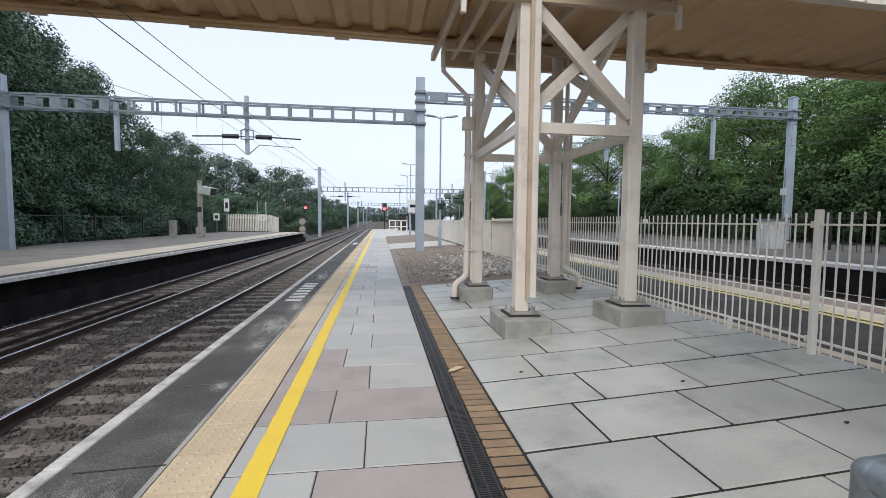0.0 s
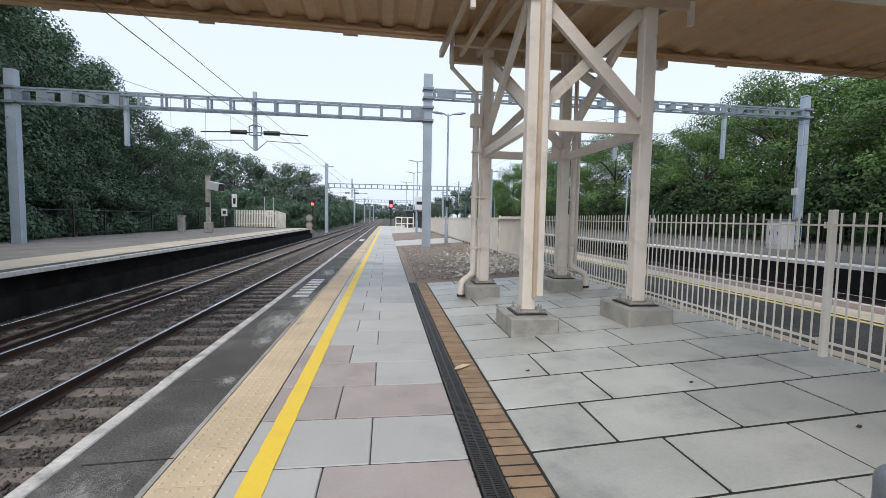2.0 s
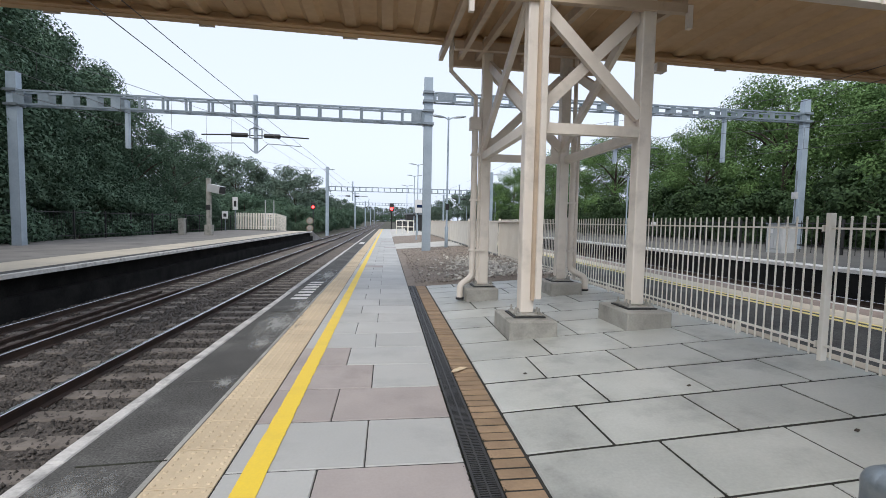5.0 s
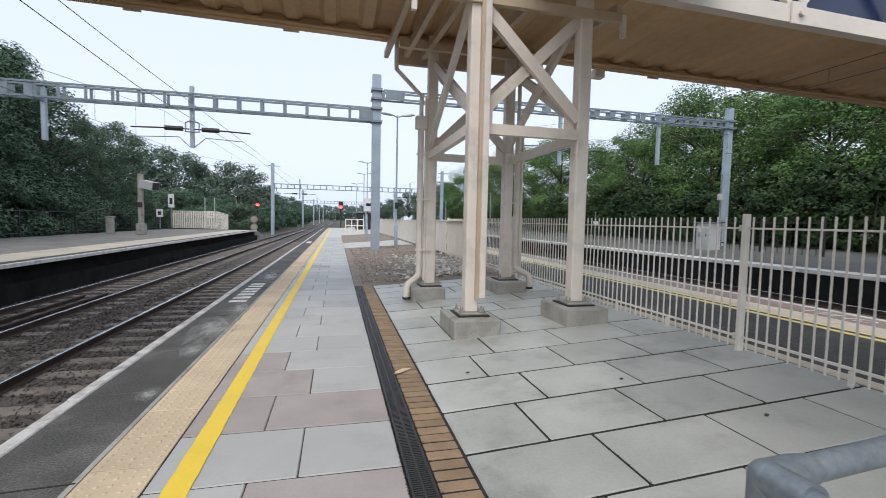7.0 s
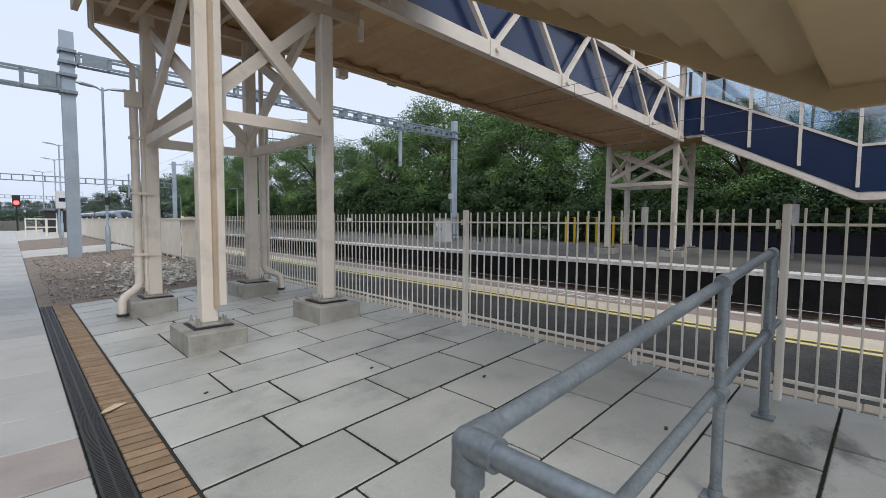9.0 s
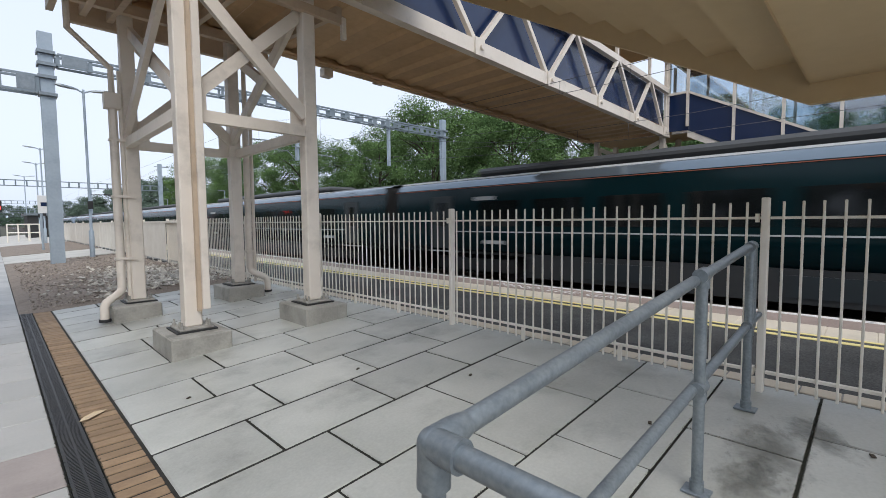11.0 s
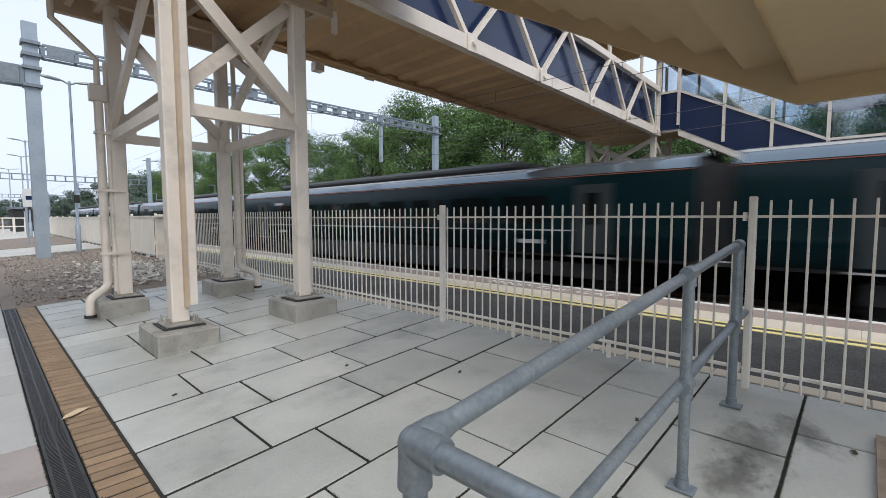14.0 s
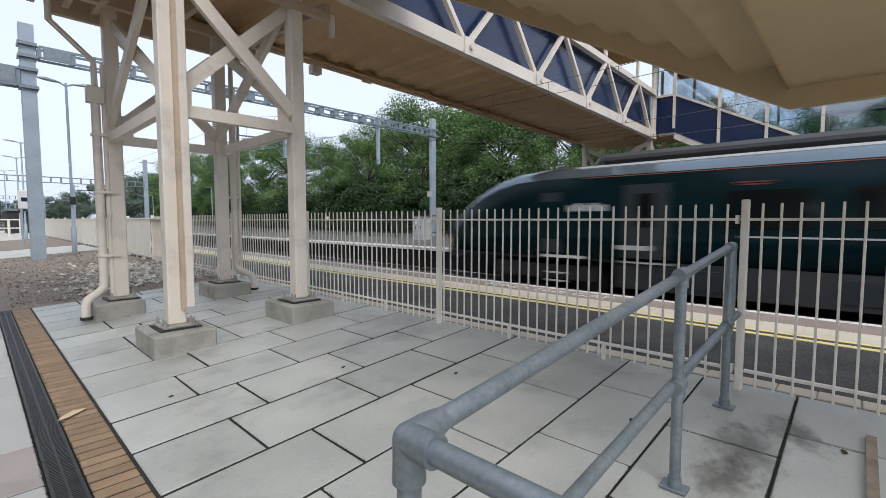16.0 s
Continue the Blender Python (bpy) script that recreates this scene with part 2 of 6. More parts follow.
def make_dirt(name, colour, most, fineness):
    """A thin film of dirt or dust, ragged and fading outwards."""
    m = bpy.data.materials.new(name)
    m.use_nodes = True
    n, l = m.node_tree.nodes, m.node_tree.links
    co, ln, nz = n.new("ShaderNodeTexCoord"), n.new("ShaderNodeVectorMath"), n.new("ShaderNodeTexNoise")
    ln.operation = 'LENGTH'
    l.new(co.outputs["Object"], ln.inputs[0])
    nz.inputs["Scale"].default_value, nz.inputs["Detail"].default_value, nz.inputs["Roughness"].default_value = fineness, 8, 0.68
    l.new(co.outputs["Object"], nz.inputs["Vector"])
    sub, mr = n.new("ShaderNodeMath"), n.new("ShaderNodeMapRange")
    sub.operation = 'SUBTRACT'
    half = n.new("ShaderNodeMath")
    half.operation = 'MULTIPLY'
    half.inputs[1].default_value = 0.42
    l.new(ln.outputs["Value"], half.inputs[0])
    l.new(nz.outputs[0], sub.inputs[0])
    l.new(half.outputs[0], sub.inputs[1])
    mr.inputs[1].default_value, mr.inputs[2].default_value, mr.inputs[3].default_value, mr.inputs[4].default_value = 0.14, 0.46, 0.0, most
    l.new(sub.outputs[0], mr.inputs[0])
    b, t, mx = n["Principled BSDF"], n.new("ShaderNodeBsdfTransparent"), n.new("ShaderNodeMixShader")
    b.inputs["Base Color"].default_value, b.inputs["Roughness"].default_value = (*colour, 1), 0.7
    l.new(mr.outputs[0], mx.inputs[0])
    l.new(t.outputs[0], mx.inputs[1])
    l.new(b.outputs[0], mx.inputs[2])
    l.new(mx.outputs[0], n["Material Output"].inputs["Surface"])
    return m


dirt_m = make_dirt("damp_dirt", (0.045, 0.043, 0.035), 0.4, 2.6)
dust_m = make_dirt("pale_dust", (0.34, 0.335, 0.31), 0.75, 3.4)

# ---- building helpers ----
BASE = {}


def thing(name, at=(0, 0, 0), label="", category="", group="", kind=""):
    ob = new(name)
    ob.location = at
    BASE[ob.name] = Vector(at)
    return tagged(ob, label, category, group, kind)


def base_of(ob):
    while ob.parent:
        ob = ob.parent
    return BASE.get(ob.name, Vector((0, 0, 0)))


def part(name, bm, mat, parent=None, label="", smooth=False):
    """Links a bmesh given in the place's own coordinates as one mesh, under a thing or a part."""
    if parent:
        bmesh.ops.translate(bm, verts=bm.verts, vec=-base_of(parent))
    me = bpy.data.meshes.new(name)
    bm.to_mesh(me)
    bm.free()
    me.materials.append(mat)
    if smooth:
        me.polygons.foreach_set("use_smooth", [True] * len(me.polygons))
        me.set_sharp_from_angle(angle=radians(40))
    ob = new(name, me)
    ob.parent = parent
    if label:
        ob["label"] = label
    return ob


def setting(name, bm, mat, label, category, smooth=False):
    return tagged(part(name, bm, mat, None, "", smooth), label, category, "", "structure")


def box(bm, x0, x1, y0, y1, z0, z1, bevel=0.0):
    vs = [bm.verts.new(p) for p in ((x0, y0, z0), (x1, y0, z0), (x1, y1, z0), (x0, y1, z0), (x0, y0, z1), (x1, y0, z1), (x1, y1, z1), (x0, y1, z1))]
    fs = [bm.faces.new([vs[i] for i in q]) for q in ((3, 2, 1, 0), (4, 5, 6, 7), (0, 1, 5, 4), (1, 2, 6, 5), (2, 3, 7, 6), (3, 0, 4, 7))]
    if bevel:
        es = list({e for f in fs for e in f.edges})
        bmesh.ops.bevel(bm, geom=es, offset=bevel, segments=1, affect='EDGES')
    return bm


def boxed(*a, **k):
    return box(bmesh.new(), *a, **k)


def beam(bm, a, b, w, h, up=(0, 0, 1)):
    """A bar from a to b, w wide and h deep."""
    a, b = Vector(a), Vector(b)
    d = (b - a).normalized()
    u = Vector(up)
    if abs(d.dot(u)) > 0.98:
        u = Vector((0, 1, 0))
    s = d.cross(u).normalized() * (w / 2)
    v = s.cross(d).normalized() * (h / 2)
    c = [bm.verts.new(p + i * s + j * v) for p in (a, b) for i, j in ((-1, -1), (1, -1), (1, 1), (-1, 1))]
    for q in ((3, 2, 1, 0), (4, 5, 6, 7), (0, 1, 5, 4), (1, 2, 6, 5), (2, 3, 7, 6), (3, 0, 4, 7)):
        bm.faces.new([c[i] for i in q])
    return bm


def bar(*a, **k):
    return beam(bmesh.new(), *a, **k)


def tube(bm, pts, r, seg=10, cap=True):
    """A round pipe along a line of points."""
    pts = [Vector(p) for p in pts]
    rings = []
    for i, p in enumerate(pts):
        d = (pts[min(i + 1, len(pts) - 1)] - pts[max(i - 1, 0)]).normalized()
        if i == 0:
            s = d.cross(Vector((0, 0, 1)) if abs(d.z) < 0.95 else Vector((1, 0, 0))).normalized()
        else:
            s = (s - d * s.dot(d)).normalized()
        v = s.cross(d).normalized()
        rr = r[i] if isinstance(r, (list, tuple)) else r
        rings.append([bm.verts.new(p + rr * (math.cos(2 * math.pi * k / seg) * s + math.sin(2 * math.pi * k / seg) * v)) for k in range(seg)])
    for r0, r1 in zip(rings, rings[1:]):
        for k in range(seg):
            bm.faces.new((r0[k], r1[k], r1[(k + 1) % seg], r0[(k + 1) % seg]))
    if cap:
        bm.faces.new(rings[0])
        bm.faces.new(rings[-1][::-1])
    return bm


def pipe(*a, **k):
    bm = tube(bmesh.new(), *a, **k)
    bmesh.ops.recalc_face_normals(bm, faces=bm.faces)
    return bm


def extrude_profile(pts, y0, y1):
    """A closed outline in x and z, drawn out along y."""
    bm = bmesh.new()
    a = [bm.verts.new((x, y0, z)) for x, z in pts]
    b = [bm.verts.new((x, y1, z)) for x, z in pts]
    n = len(pts)
    for i in range(n):
        bm.faces.new((a[i], a[(i + 1) % n], b[(i + 1) % n], b[i]))
    bm.faces.new(a[::-1])
    bm.faces.new(b)
    bmesh.ops.recalc_face_normals(bm, faces=bm.faces)
    return bm


def upright(x, ya, za, yb, zb, h, thick):
    """A sheet with upright ends whose lower edge runs from (ya, za) to (yb, zb)."""
    bm = bmesh.new()
    c = [bm.verts.new((x + s * thick / 2, y, z)) for s in (-1, 1) for y, z in ((ya, za), (yb, zb), (yb, zb + h), (ya, za + h))]
    for q in ((0, 1, 2, 3), (7, 6, 5, 4), (0, 4, 5, 1), (1, 5, 6, 2), (2, 6, 7, 3), (3, 7, 4, 0)):
        bm.faces.new([c[i] for i in q])
    bmesh.ops.recalc_face_normals(bm, faces=bm.faces)
    return bm


def stones(count, where, size, seed, flat=0.7):
    """Many small irregular stones in one mesh; where(rng, n) gives their places."""
    rng = np.random.default_rng(seed)
    p = where(rng, count)
    unit = np.array([(1, 0, 0), (-1, 0, 0), (0, 1, 0), (0, -1, 0), (0, 0, 1), (0, 0, -1)], float)
    s = rng.uniform(*size, (count, 1, 1)) * rng.uniform(0.6, 1.3, (count, 6, 1))
    v = unit[None] * s + rng.normal(0, 0.16, (count, 6, 3)) * s
    ang = rng.uniform(0, 6.283, count)
    c, q = np.cos(ang)[:, None], np.sin(ang)[:, None]
    tilt = rng.uniform(-0.6, 0.6, (count, 1))
    x, y, z = v[..., 0], v[..., 1], v[..., 2] * flat
    z2 = z + tilt * x * 0.5
    v = np.stack([c * x - q * y, q * x + c * y, z2], -1) + p[:, None]
    faces = np.array([(0, 2, 4), (2, 1, 4), (1, 3, 4), (3, 0, 4), (2, 0, 5), (1, 2, 5), (3, 1, 5), (0, 3, 5)])
    f = (faces[None] + 6 * np.arange(count)[:, None, None]).reshape(-1, 3)
    me = bpy.data.meshes.new("stones")
    me.from_pydata(v.reshape(-1, 3).tolist(), [], f.tolist())
    return me


def slope_z(x):
    """The paving rises from the drain towards the fence."""
    return 0.066 * max(0.0, min(x, 4.1) - 0.85)

# ---- ground, tracks and platforms ----
Y0, Y1 = -14.0, 76.0
gb = bmesh.new()
box(gb, -1500, 1500, -600, 2500, -1.6, -1.08)
setting("ground", gb, ground_m, "rough earth and scrub ground beyond the railway", "ground")
setting("ballast_bed", extrude_profile([(-8.6, -1.07), (-8.6, -0.93), (-1.85, -0.93), (-1.85, -1.07)], -30, 900), ballast_m,
        "dark grey stone ballast between the rails", "ballast")
setting("ballast_bed_1", extrude_profile([(7.25, -1.07), (7.25, -0.72), (14.1, -0.72), (14.1, -1.07)], -60, 900), ballast_m,
        "dark grey stone ballast under the main line", "ballast")

# The island platform: level beside the drain, rising to the fence, level again behind it.
setting("platform", extrude_profile([(-1.86, -1.05), (-1.86, -0.03), (-0.91, -0.03), (-0.908, -0.008), (0.455, -0.008), (0.457, -0.05), (0.613, -0.05), (0.615, -0.008), (0.84, -0.008),
                                      (4.1, 0.207), (4.12, 0.185), (7.3, 0.185), (7.3, -1.05)], Y0, Y1),
        bed_m, "dark mortar bed of the island platform", "platform")
setting("platform_wall", boxed(-1.88, -1.862, Y0, Y1, -1.05, -0.09), dark_wall_m, "near-black brick platform face", "wall")
setting("platform_wall_1", boxed(7.302, 7.32, Y0, Y1, -1.05, 0.12), dark_wall_m, "near-black brick platform face", "wall")
setting("asphalt_strip", boxed(-1.83, -1.295, Y0, Y1, -0.029, 0.0), asphalt_m, "dark patched asphalt strip behind the platform edge", "platform")
setting("asphalt_strip_1", boxed(4.3, 5.93, Y0, Y1, 0.186, 0.205), asphalt_m, "dark asphalt platform surface", "platform")

setting("mortar_joint", boxed(-1.294, -1.262, Y0, Y1, -0.029, 0.001), concrete_m, "pale mortar joint beside the tactile tiles", "joint")

# Far platforms on both sides.
setting("far_platform_west", extrude_profile([(-8.32, -1.05), (-8.32, 0.12), (-16.5, 0.12), (-16.5, -1.05)], -14, 50), brown_deck_m,
        "brown-grey worn asphalt platform across the tracks", "platform")
ramp = bmesh.new()
low, top = [[ramp.verts.new(p) for p in ((-16.4, 50.0, z), (-8.1, 50.0, z), (-8.1, 57.5, -1.04), (-16.4, 57.5, -1.04))] for z in (-1.05, 0.1)]
ramp.faces.new(top)
ramp.faces.new((low[0], low[1], top[1], top[0]))
ramp.faces.new((low[1], low[2], top[2], top[1]))
ramp.faces.new((low[3], low[0], top[0], top[3]))
setting("platform_ramp", ramp, pale_deck_m, "sloping end of the platform across the tracks", "platform")
setting("far_platform_west_edge", extrude_profile([(-7.94, 0.03), (-7.94, 0.128), (-8.07, 0.128), (-8.07, 0.03)], -14, 49), white_paint_m,
        "white-painted stone edge of the far platform", "platform edge")
setting("far_platform_west_strip", boxed(-8.319, -8.072, -14, 49.5, 0.03, 0.124), asphalt_m, "dark asphalt strip on the far platform", "platform")
setting("far_platform_west_strip_1", boxed(-8.45, -8.321, -14, 49.5, 0.1205, 0.124), asphalt_m, "dark asphalt strip on the far platform", "platform")
setting("far_platform_west_tactile", boxed(-10.0, -8.452, -14, 49.5, 0.1205, 0.126), cream_paving_m, "pale cream tactile paving on the far platform", "paving")
setting("far_platform_east", extrude_profile([(14.0, -1.05), (14.0, 0.19), (20.5, 0.405), (30, 0.45), (60, 0.45), (60, -1.05)], -40, 118), worn_m,
        "grey paved platform beyond the main line", "platform")
setting("far_platform_east_edge", extrude_profile([(13.93, 0.10), (13.93, 0.21), (14.5, 0.228), (14.5, 0.210), (14.01, 0.195), (14.01, 0.10)], -30, 117), white_paint_m,
        "white-painted edge of the far platform", "platform edge")
setting("far_platform_east_wall", boxed(13.97, 13.998, -30, 118, -1.05, 0.09), dark_wall_m, "black platform face", "wall")
setting("far_platform_west_wall", boxed(-8.318, -8.02, -14, 49.8, -1.05, -0.42), dark_wall_m, "near-black lower wall under the platform overhang", "wall")
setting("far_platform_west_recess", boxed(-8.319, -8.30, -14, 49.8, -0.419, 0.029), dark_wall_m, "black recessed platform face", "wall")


def rail(x, z, y0=-30, y1=900):
    r = thing("rail", (x, y0, z - 0.16), "rusty flat-bottomed steel rail with a polished top", "rail", "running rails")
    part("web", extrude_profile([(x - 0.07, z - 0.16), (x - 0.07, z - 0.145), (x - 0.012, z - 0.125), (x - 0.012, z - 0.045), (x - 0.036, z - 0.03), (x - 0.036, z - 0.004),
                                 (x + 0.036, z - 0.004), (x + 0.036, z - 0.03), (x + 0.012, z - 0.045), (x + 0.012, z - 0.125), (x + 0.07, z - 0.145), (x + 0.07, z - 0.16)], y0, y1), rail_m, r)
    part("head", extrude_profile([(x - 0.034, z - 0.003), (x - 0.026, z + 0.002), (x + 0.026, z + 0.002), (x + 0.034, z - 0.003)], y0, y1), rail_top_m, r, "shiny worn rail head")
    return r


WEST, EAST = -0.76, -0.55
for cx, z in ((-3.43, WEST), (-6.63, WEST), (8.87, EAST), (12.5, EAST)):
    rail(cx - 0.7175, z)
    rail(cx + 0.7175, z)
for x in (-6.75, -6.35):
    sp = thing("spare_rail", (x, -10, -0.93), "rusty spare rail lying between the running rails", "rail", "spare rails")
    part("web", extrude_profile([(x - 0.06, -0.95), (x - 0.06, -0.93), (x - 0.012, -0.91), (x - 0.012, -0.86), (x - 0.035, -0.85), (x - 0.035, -0.815), (x + 0.035, -0.815), (x + 0.035, -0.85),
                                 (x + 0.012, -0.86), (x + 0.012, -0.91), (x + 0.06, -0.93), (x + 0.06, -0.95)], -12, 21 + x), rail_m, sp)


# ---- footbridge ----
def soffit_z(x):
    return 4.73 - 0.016 * x


BX0, BX1, BY0, BY1 = -16.0, 16.8, 5.40, 8.25
bridge = thing("footbridge", (0, BY0, 4.7), "cream steel lattice footbridge with navy side panels", "footbridge")
# Profiled deck with ribs running across.
bm = bmesh.new()
x, pitch = BX0, 0.62
line = []
while x < BX1:
    z = soffit_z(x)
    line += [(x, z + 0.10), (x + 0.28, z + 0.10), (x + 0.36, z + 0.03), (x + 0.54, z + 0.03), (x + 0.62, z + 0.10)]
    x += pitch
line = [(a, b) for i, (a, b) in enumerate(line) if a <= BX1 and (i == 0 or a > line[i - 1][0] + 1e-6)]
low = [[bm.verts.new((a, y, b)) for a, b in line] for y in (BY0 + 0.1, BY1 - 0.1)]
top = [[bm.verts.new((a, y, soffit_z(a) + 0.16)) for a, b in line] for y in (BY0 + 0.1, BY1 - 0.1)]
for i in range(len(line) - 1):
    bm.faces.new((low[0][i], low[1][i], low[1][i + 1], low[0][i + 1]))
    bm.faces.new((top[0][i], top[0][i + 1], top[1][i + 1], top[1][i]))
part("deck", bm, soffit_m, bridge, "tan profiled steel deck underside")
for y in (BY0, BY1):
    s = 1 if y == BY0 else -1
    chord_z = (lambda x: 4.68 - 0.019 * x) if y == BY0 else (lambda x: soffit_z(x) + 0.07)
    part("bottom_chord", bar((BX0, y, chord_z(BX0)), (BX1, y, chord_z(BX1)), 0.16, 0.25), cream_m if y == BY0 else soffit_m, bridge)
    part("top_chord", bar((BX0, y, chord_z(BX0) + 1.43), (BX1, y, chord_z(BX1) + 1.43), 0.14, 0.16), cream_m, bridge)
    part("side_panel", bar((BX0, y + s * 0.16, chord_z(BX0) + 0.74), (BX1, y + s * 0.16, chord_z(BX1) + 0.74), 0.03, 1.34), blue_m, bridge, "navy blue sheet panel")
    part("roof_rail", bar((BX0, y, chord_z(BX0) + 2.43), (BX1, y, chord_z(BX1) + 2.43), 0.1, 0.12), cream_m, bridge)
    for k in range(14):
        x0 = 6.58 + (k - 9) * 2.43
        for d in (-1.15, 1.15):
            if BX0 < x0 + d < BX1:
                part("diagonal", bar((x0 + 0.07 * d, y - s * 0.02, chord_z(x0) + 0.12), (x0 + d, y - s * 0.02, chord_z(x0 + d) + 1.36), 0.09, 0.09), cream_m, bridge)
        gz = chord_z(x0)
        gp = part("gusset", boxed(x0 - 0.13, x0 + 0.13, y - 0.10 * s - 0.012, y - 0.10 * s + 0.012, gz - 0.15, gz + 0.16), cream_m, bridge)
        part("bolt_head", pipe([(x0 + 0.03, y - 0.105 * s, gz), (x0 + 0.03, y - 0.16 * s, gz)], 0.05, 10), cream_m, gp)
        part("roof_post", bar((x0 + 1.2, y, chord_z(x0 + 1.2) + 1.51), (x0 + 1.2, y, chord_z(x0 + 1.2) + 2.38), 0.08, 0.08), cream_m, bridge)
# Sheet added behind the end bays in place of their dim interior.
part("end_screen", boxed(11.8, BX1 - 0.1, BY1 - 0.5, BY1 - 0.46, 5.75, 6.95), blue_m, bridge, "added sheet standing in for the dark interior of the end bays")
part("end_post", boxed(BX1 - 0.08, BX1 + 0.08, BY0 - 0.07, BY0 + 0.07, 4.40, 7.0), cream_m, bridge)
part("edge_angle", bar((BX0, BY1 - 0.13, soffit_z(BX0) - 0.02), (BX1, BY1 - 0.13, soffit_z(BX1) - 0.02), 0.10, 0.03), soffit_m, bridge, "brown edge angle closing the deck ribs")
part("gully_box", boxed(5.15, 5.36, BY1 - 0.02, BY1 + 0.16, 4.42, 4.60, bevel=0.01), cream_m, bridge, "small cream gully box under the edge")
for y in (BY0 + 0.6, BY0 + 1.4):
    lamp = part("light_fitting", boxed(12.2, 13.3, y - 0.06, y + 0.06, soffit_z(12.8) + 2.35, soffit_z(12.8) + 2.43), pale_grey_m, bridge)
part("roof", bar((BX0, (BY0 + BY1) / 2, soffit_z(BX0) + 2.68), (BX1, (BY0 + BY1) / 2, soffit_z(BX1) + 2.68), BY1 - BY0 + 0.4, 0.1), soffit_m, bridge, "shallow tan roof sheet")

# ---- towers under the footbridge ----


def tower(xs, ys, ground, top_z, z_ring, z_brace, name_group):
    """Four square posts on concrete plinths with a ring of beams and crossed braces."""
    tw = thing("support_tower", (sum(xs) / 2, sum(ys) / 2, ground(xs[0])), "cream steel four-post tower with crossed braces under the footbridge", "support tower", name_group)
    for x in xs:
        for y in ys:
            g = ground(x)
            o = 0.07 if (x, y) == (xs[0], ys[1]) else 0.0
            part("plinth", boxed(x - 0.30 - o, x + 0.285 - o, y - 0.39, y + 0.37, g - 0.08, g + 0.205, bevel=0.015), concrete_m, tw, "grey cast concrete plinth")
            part("bedding", boxed(x - 0.20, x + 0.20, y - 0.21, y + 0.21, g + 0.206, g + 0.222), black_m, tw, "dark packed bedding")
            part("base_plate", boxed(x - 0.17, x + 0.17, y - 0.18, y + 0.18, g + 0.2225, g + 0.245, bevel=0.004), concrete_m, tw)
            post = part("post", boxed(x - 0.086, x + 0.086, y - 0.086, y + 0.086, g + 0.2455, top_z, bevel=0.012), cream_m, tw)
            for dx in (-0.135, 0.135):
                for dy in (-0.145, -0.06, 0.145):
                    bolt = tube(bmesh.new(), [(x + dx, y + dy, g + 0.245), (x + dx, y + dy, g + 0.268)], 0.021, 6)
                    tube(bolt, [(x + dx, y + dy, g + 0.268), (x + dx, y + dy, g + 0.315)], 0.011, 6)
                    part("bolt", bolt, concrete_m, post)
    (xa, xb), (ya, yb) = xs, ys
    lo = z_ring + 0.19
    for y in ys:
        o = -0.04 if y == ya else 0.04
        part("ring_beam", bar((xa + 0.085, y + o, z_ring), (xb - 0.085, y + o, z_ring), 0.09, 0.13), cream_m, tw)
        part("brace", bar((xa + 0.08, y - 0.045, z_brace), (xb - 0.07, y - 0.045, lo), 0.07, 0.145), cream_m, tw)
        part("brace", bar((xa + 0.07, y + 0.04, lo), (xb - 0.08, y + 0.04, z_brace), 0.07, 0.145), cream_m, tw)
        for x, d in ((xa, 1), (xb, -1)):
            part("gusset", boxed(min(x + d * 0.087, x + d * 0.24), max(x + d * 0.087, x + d * 0.24), y - 0.006, y + 0.006, z_ring + 0.05, lo + 0.16), cream_m, tw)
    for x in xs:
        o = -0.04 if x == xa else 0.04
        part("ring_beam", bar((x + o, ya + 0.085, z_ring), (x + o, yb - 0.085, z_ring), 0.09, 0.13), cream_m, tw)
        part("brace", bar((x - 0.045, ya + 0.08, z_brace + 0.12), (x - 0.045, yb - 0.07, lo), 0.07, 0.145), cream_m, tw)
        part("brace", bar((x + 0.04, ya + 0.07, lo), (x + 0.04, yb - 0.08, z_brace + 0.12), 0.07, 0.145), cream_m, tw)
    return tw


TX, TY = (1.725, 3.19), (5.39, 7.93)
near_tower = tower(TX, TY, slope_z, 4.68, 2.59, 4.06, "towers carrying the footbridge")
part("cable_duct", boxed(1.795, 1.872, 5.215, 5.302, 0.49, 4.66, bevel=0.006), cream_m, near_tower, "cream cable duct beside the post")
# Added strip whose tan colour stands for shade in the groove beside the post.
part("conduit", boxed(1.755, 1.793, 5.245, 5.302, 0.47, 4.66), shaded_cream_m, near_tower, "strip in the gap, tan for the groove's shade")
# Frame of channels under the deck, round the tower head.
# These head members carry the shade of the deck in their brown colour.
part("head_beam", bar((0.92, 5.30, 4.12), (3.70, 5.30, 4.12), 0.08, 0.11), shaded_cream_m, near_tower)
part("head_beam", bar((1.10, 8.42, 4.47), (4.05, 8.42, 4.47), 0.1, 0.29), shaded_cream_m, near_tower)
part("head_beam", bar((1.10, 7.75, 4.45), (3.9, 7.75, 4.45), 0.1, 0.14), shaded_cream_m, near_tower)
for x in (0.95, 1.30, 1.62, 2.5, 3.64):
    part("head_joist", bar((x, 5.3, 4.24), (x, 8.5, 4.5), 0.08, 0.12), shaded_cream_m, near_tower)
for x in (0.93, 3.68):
    part("hanger_plate", boxed(x - 0.03, x + 0.03, 5.24, 5.30, 3.87, 4.15), cream_m, near_tower)
far_tower = tower((16.75, 18.45), (5.53, 7.92), lambda x: 0.19 + 0.033 * (x - 14), 4.40, 2.86, 4.0, "towers carrying the footbridge")

# ---- staircase beside the near platform, seen from below ----


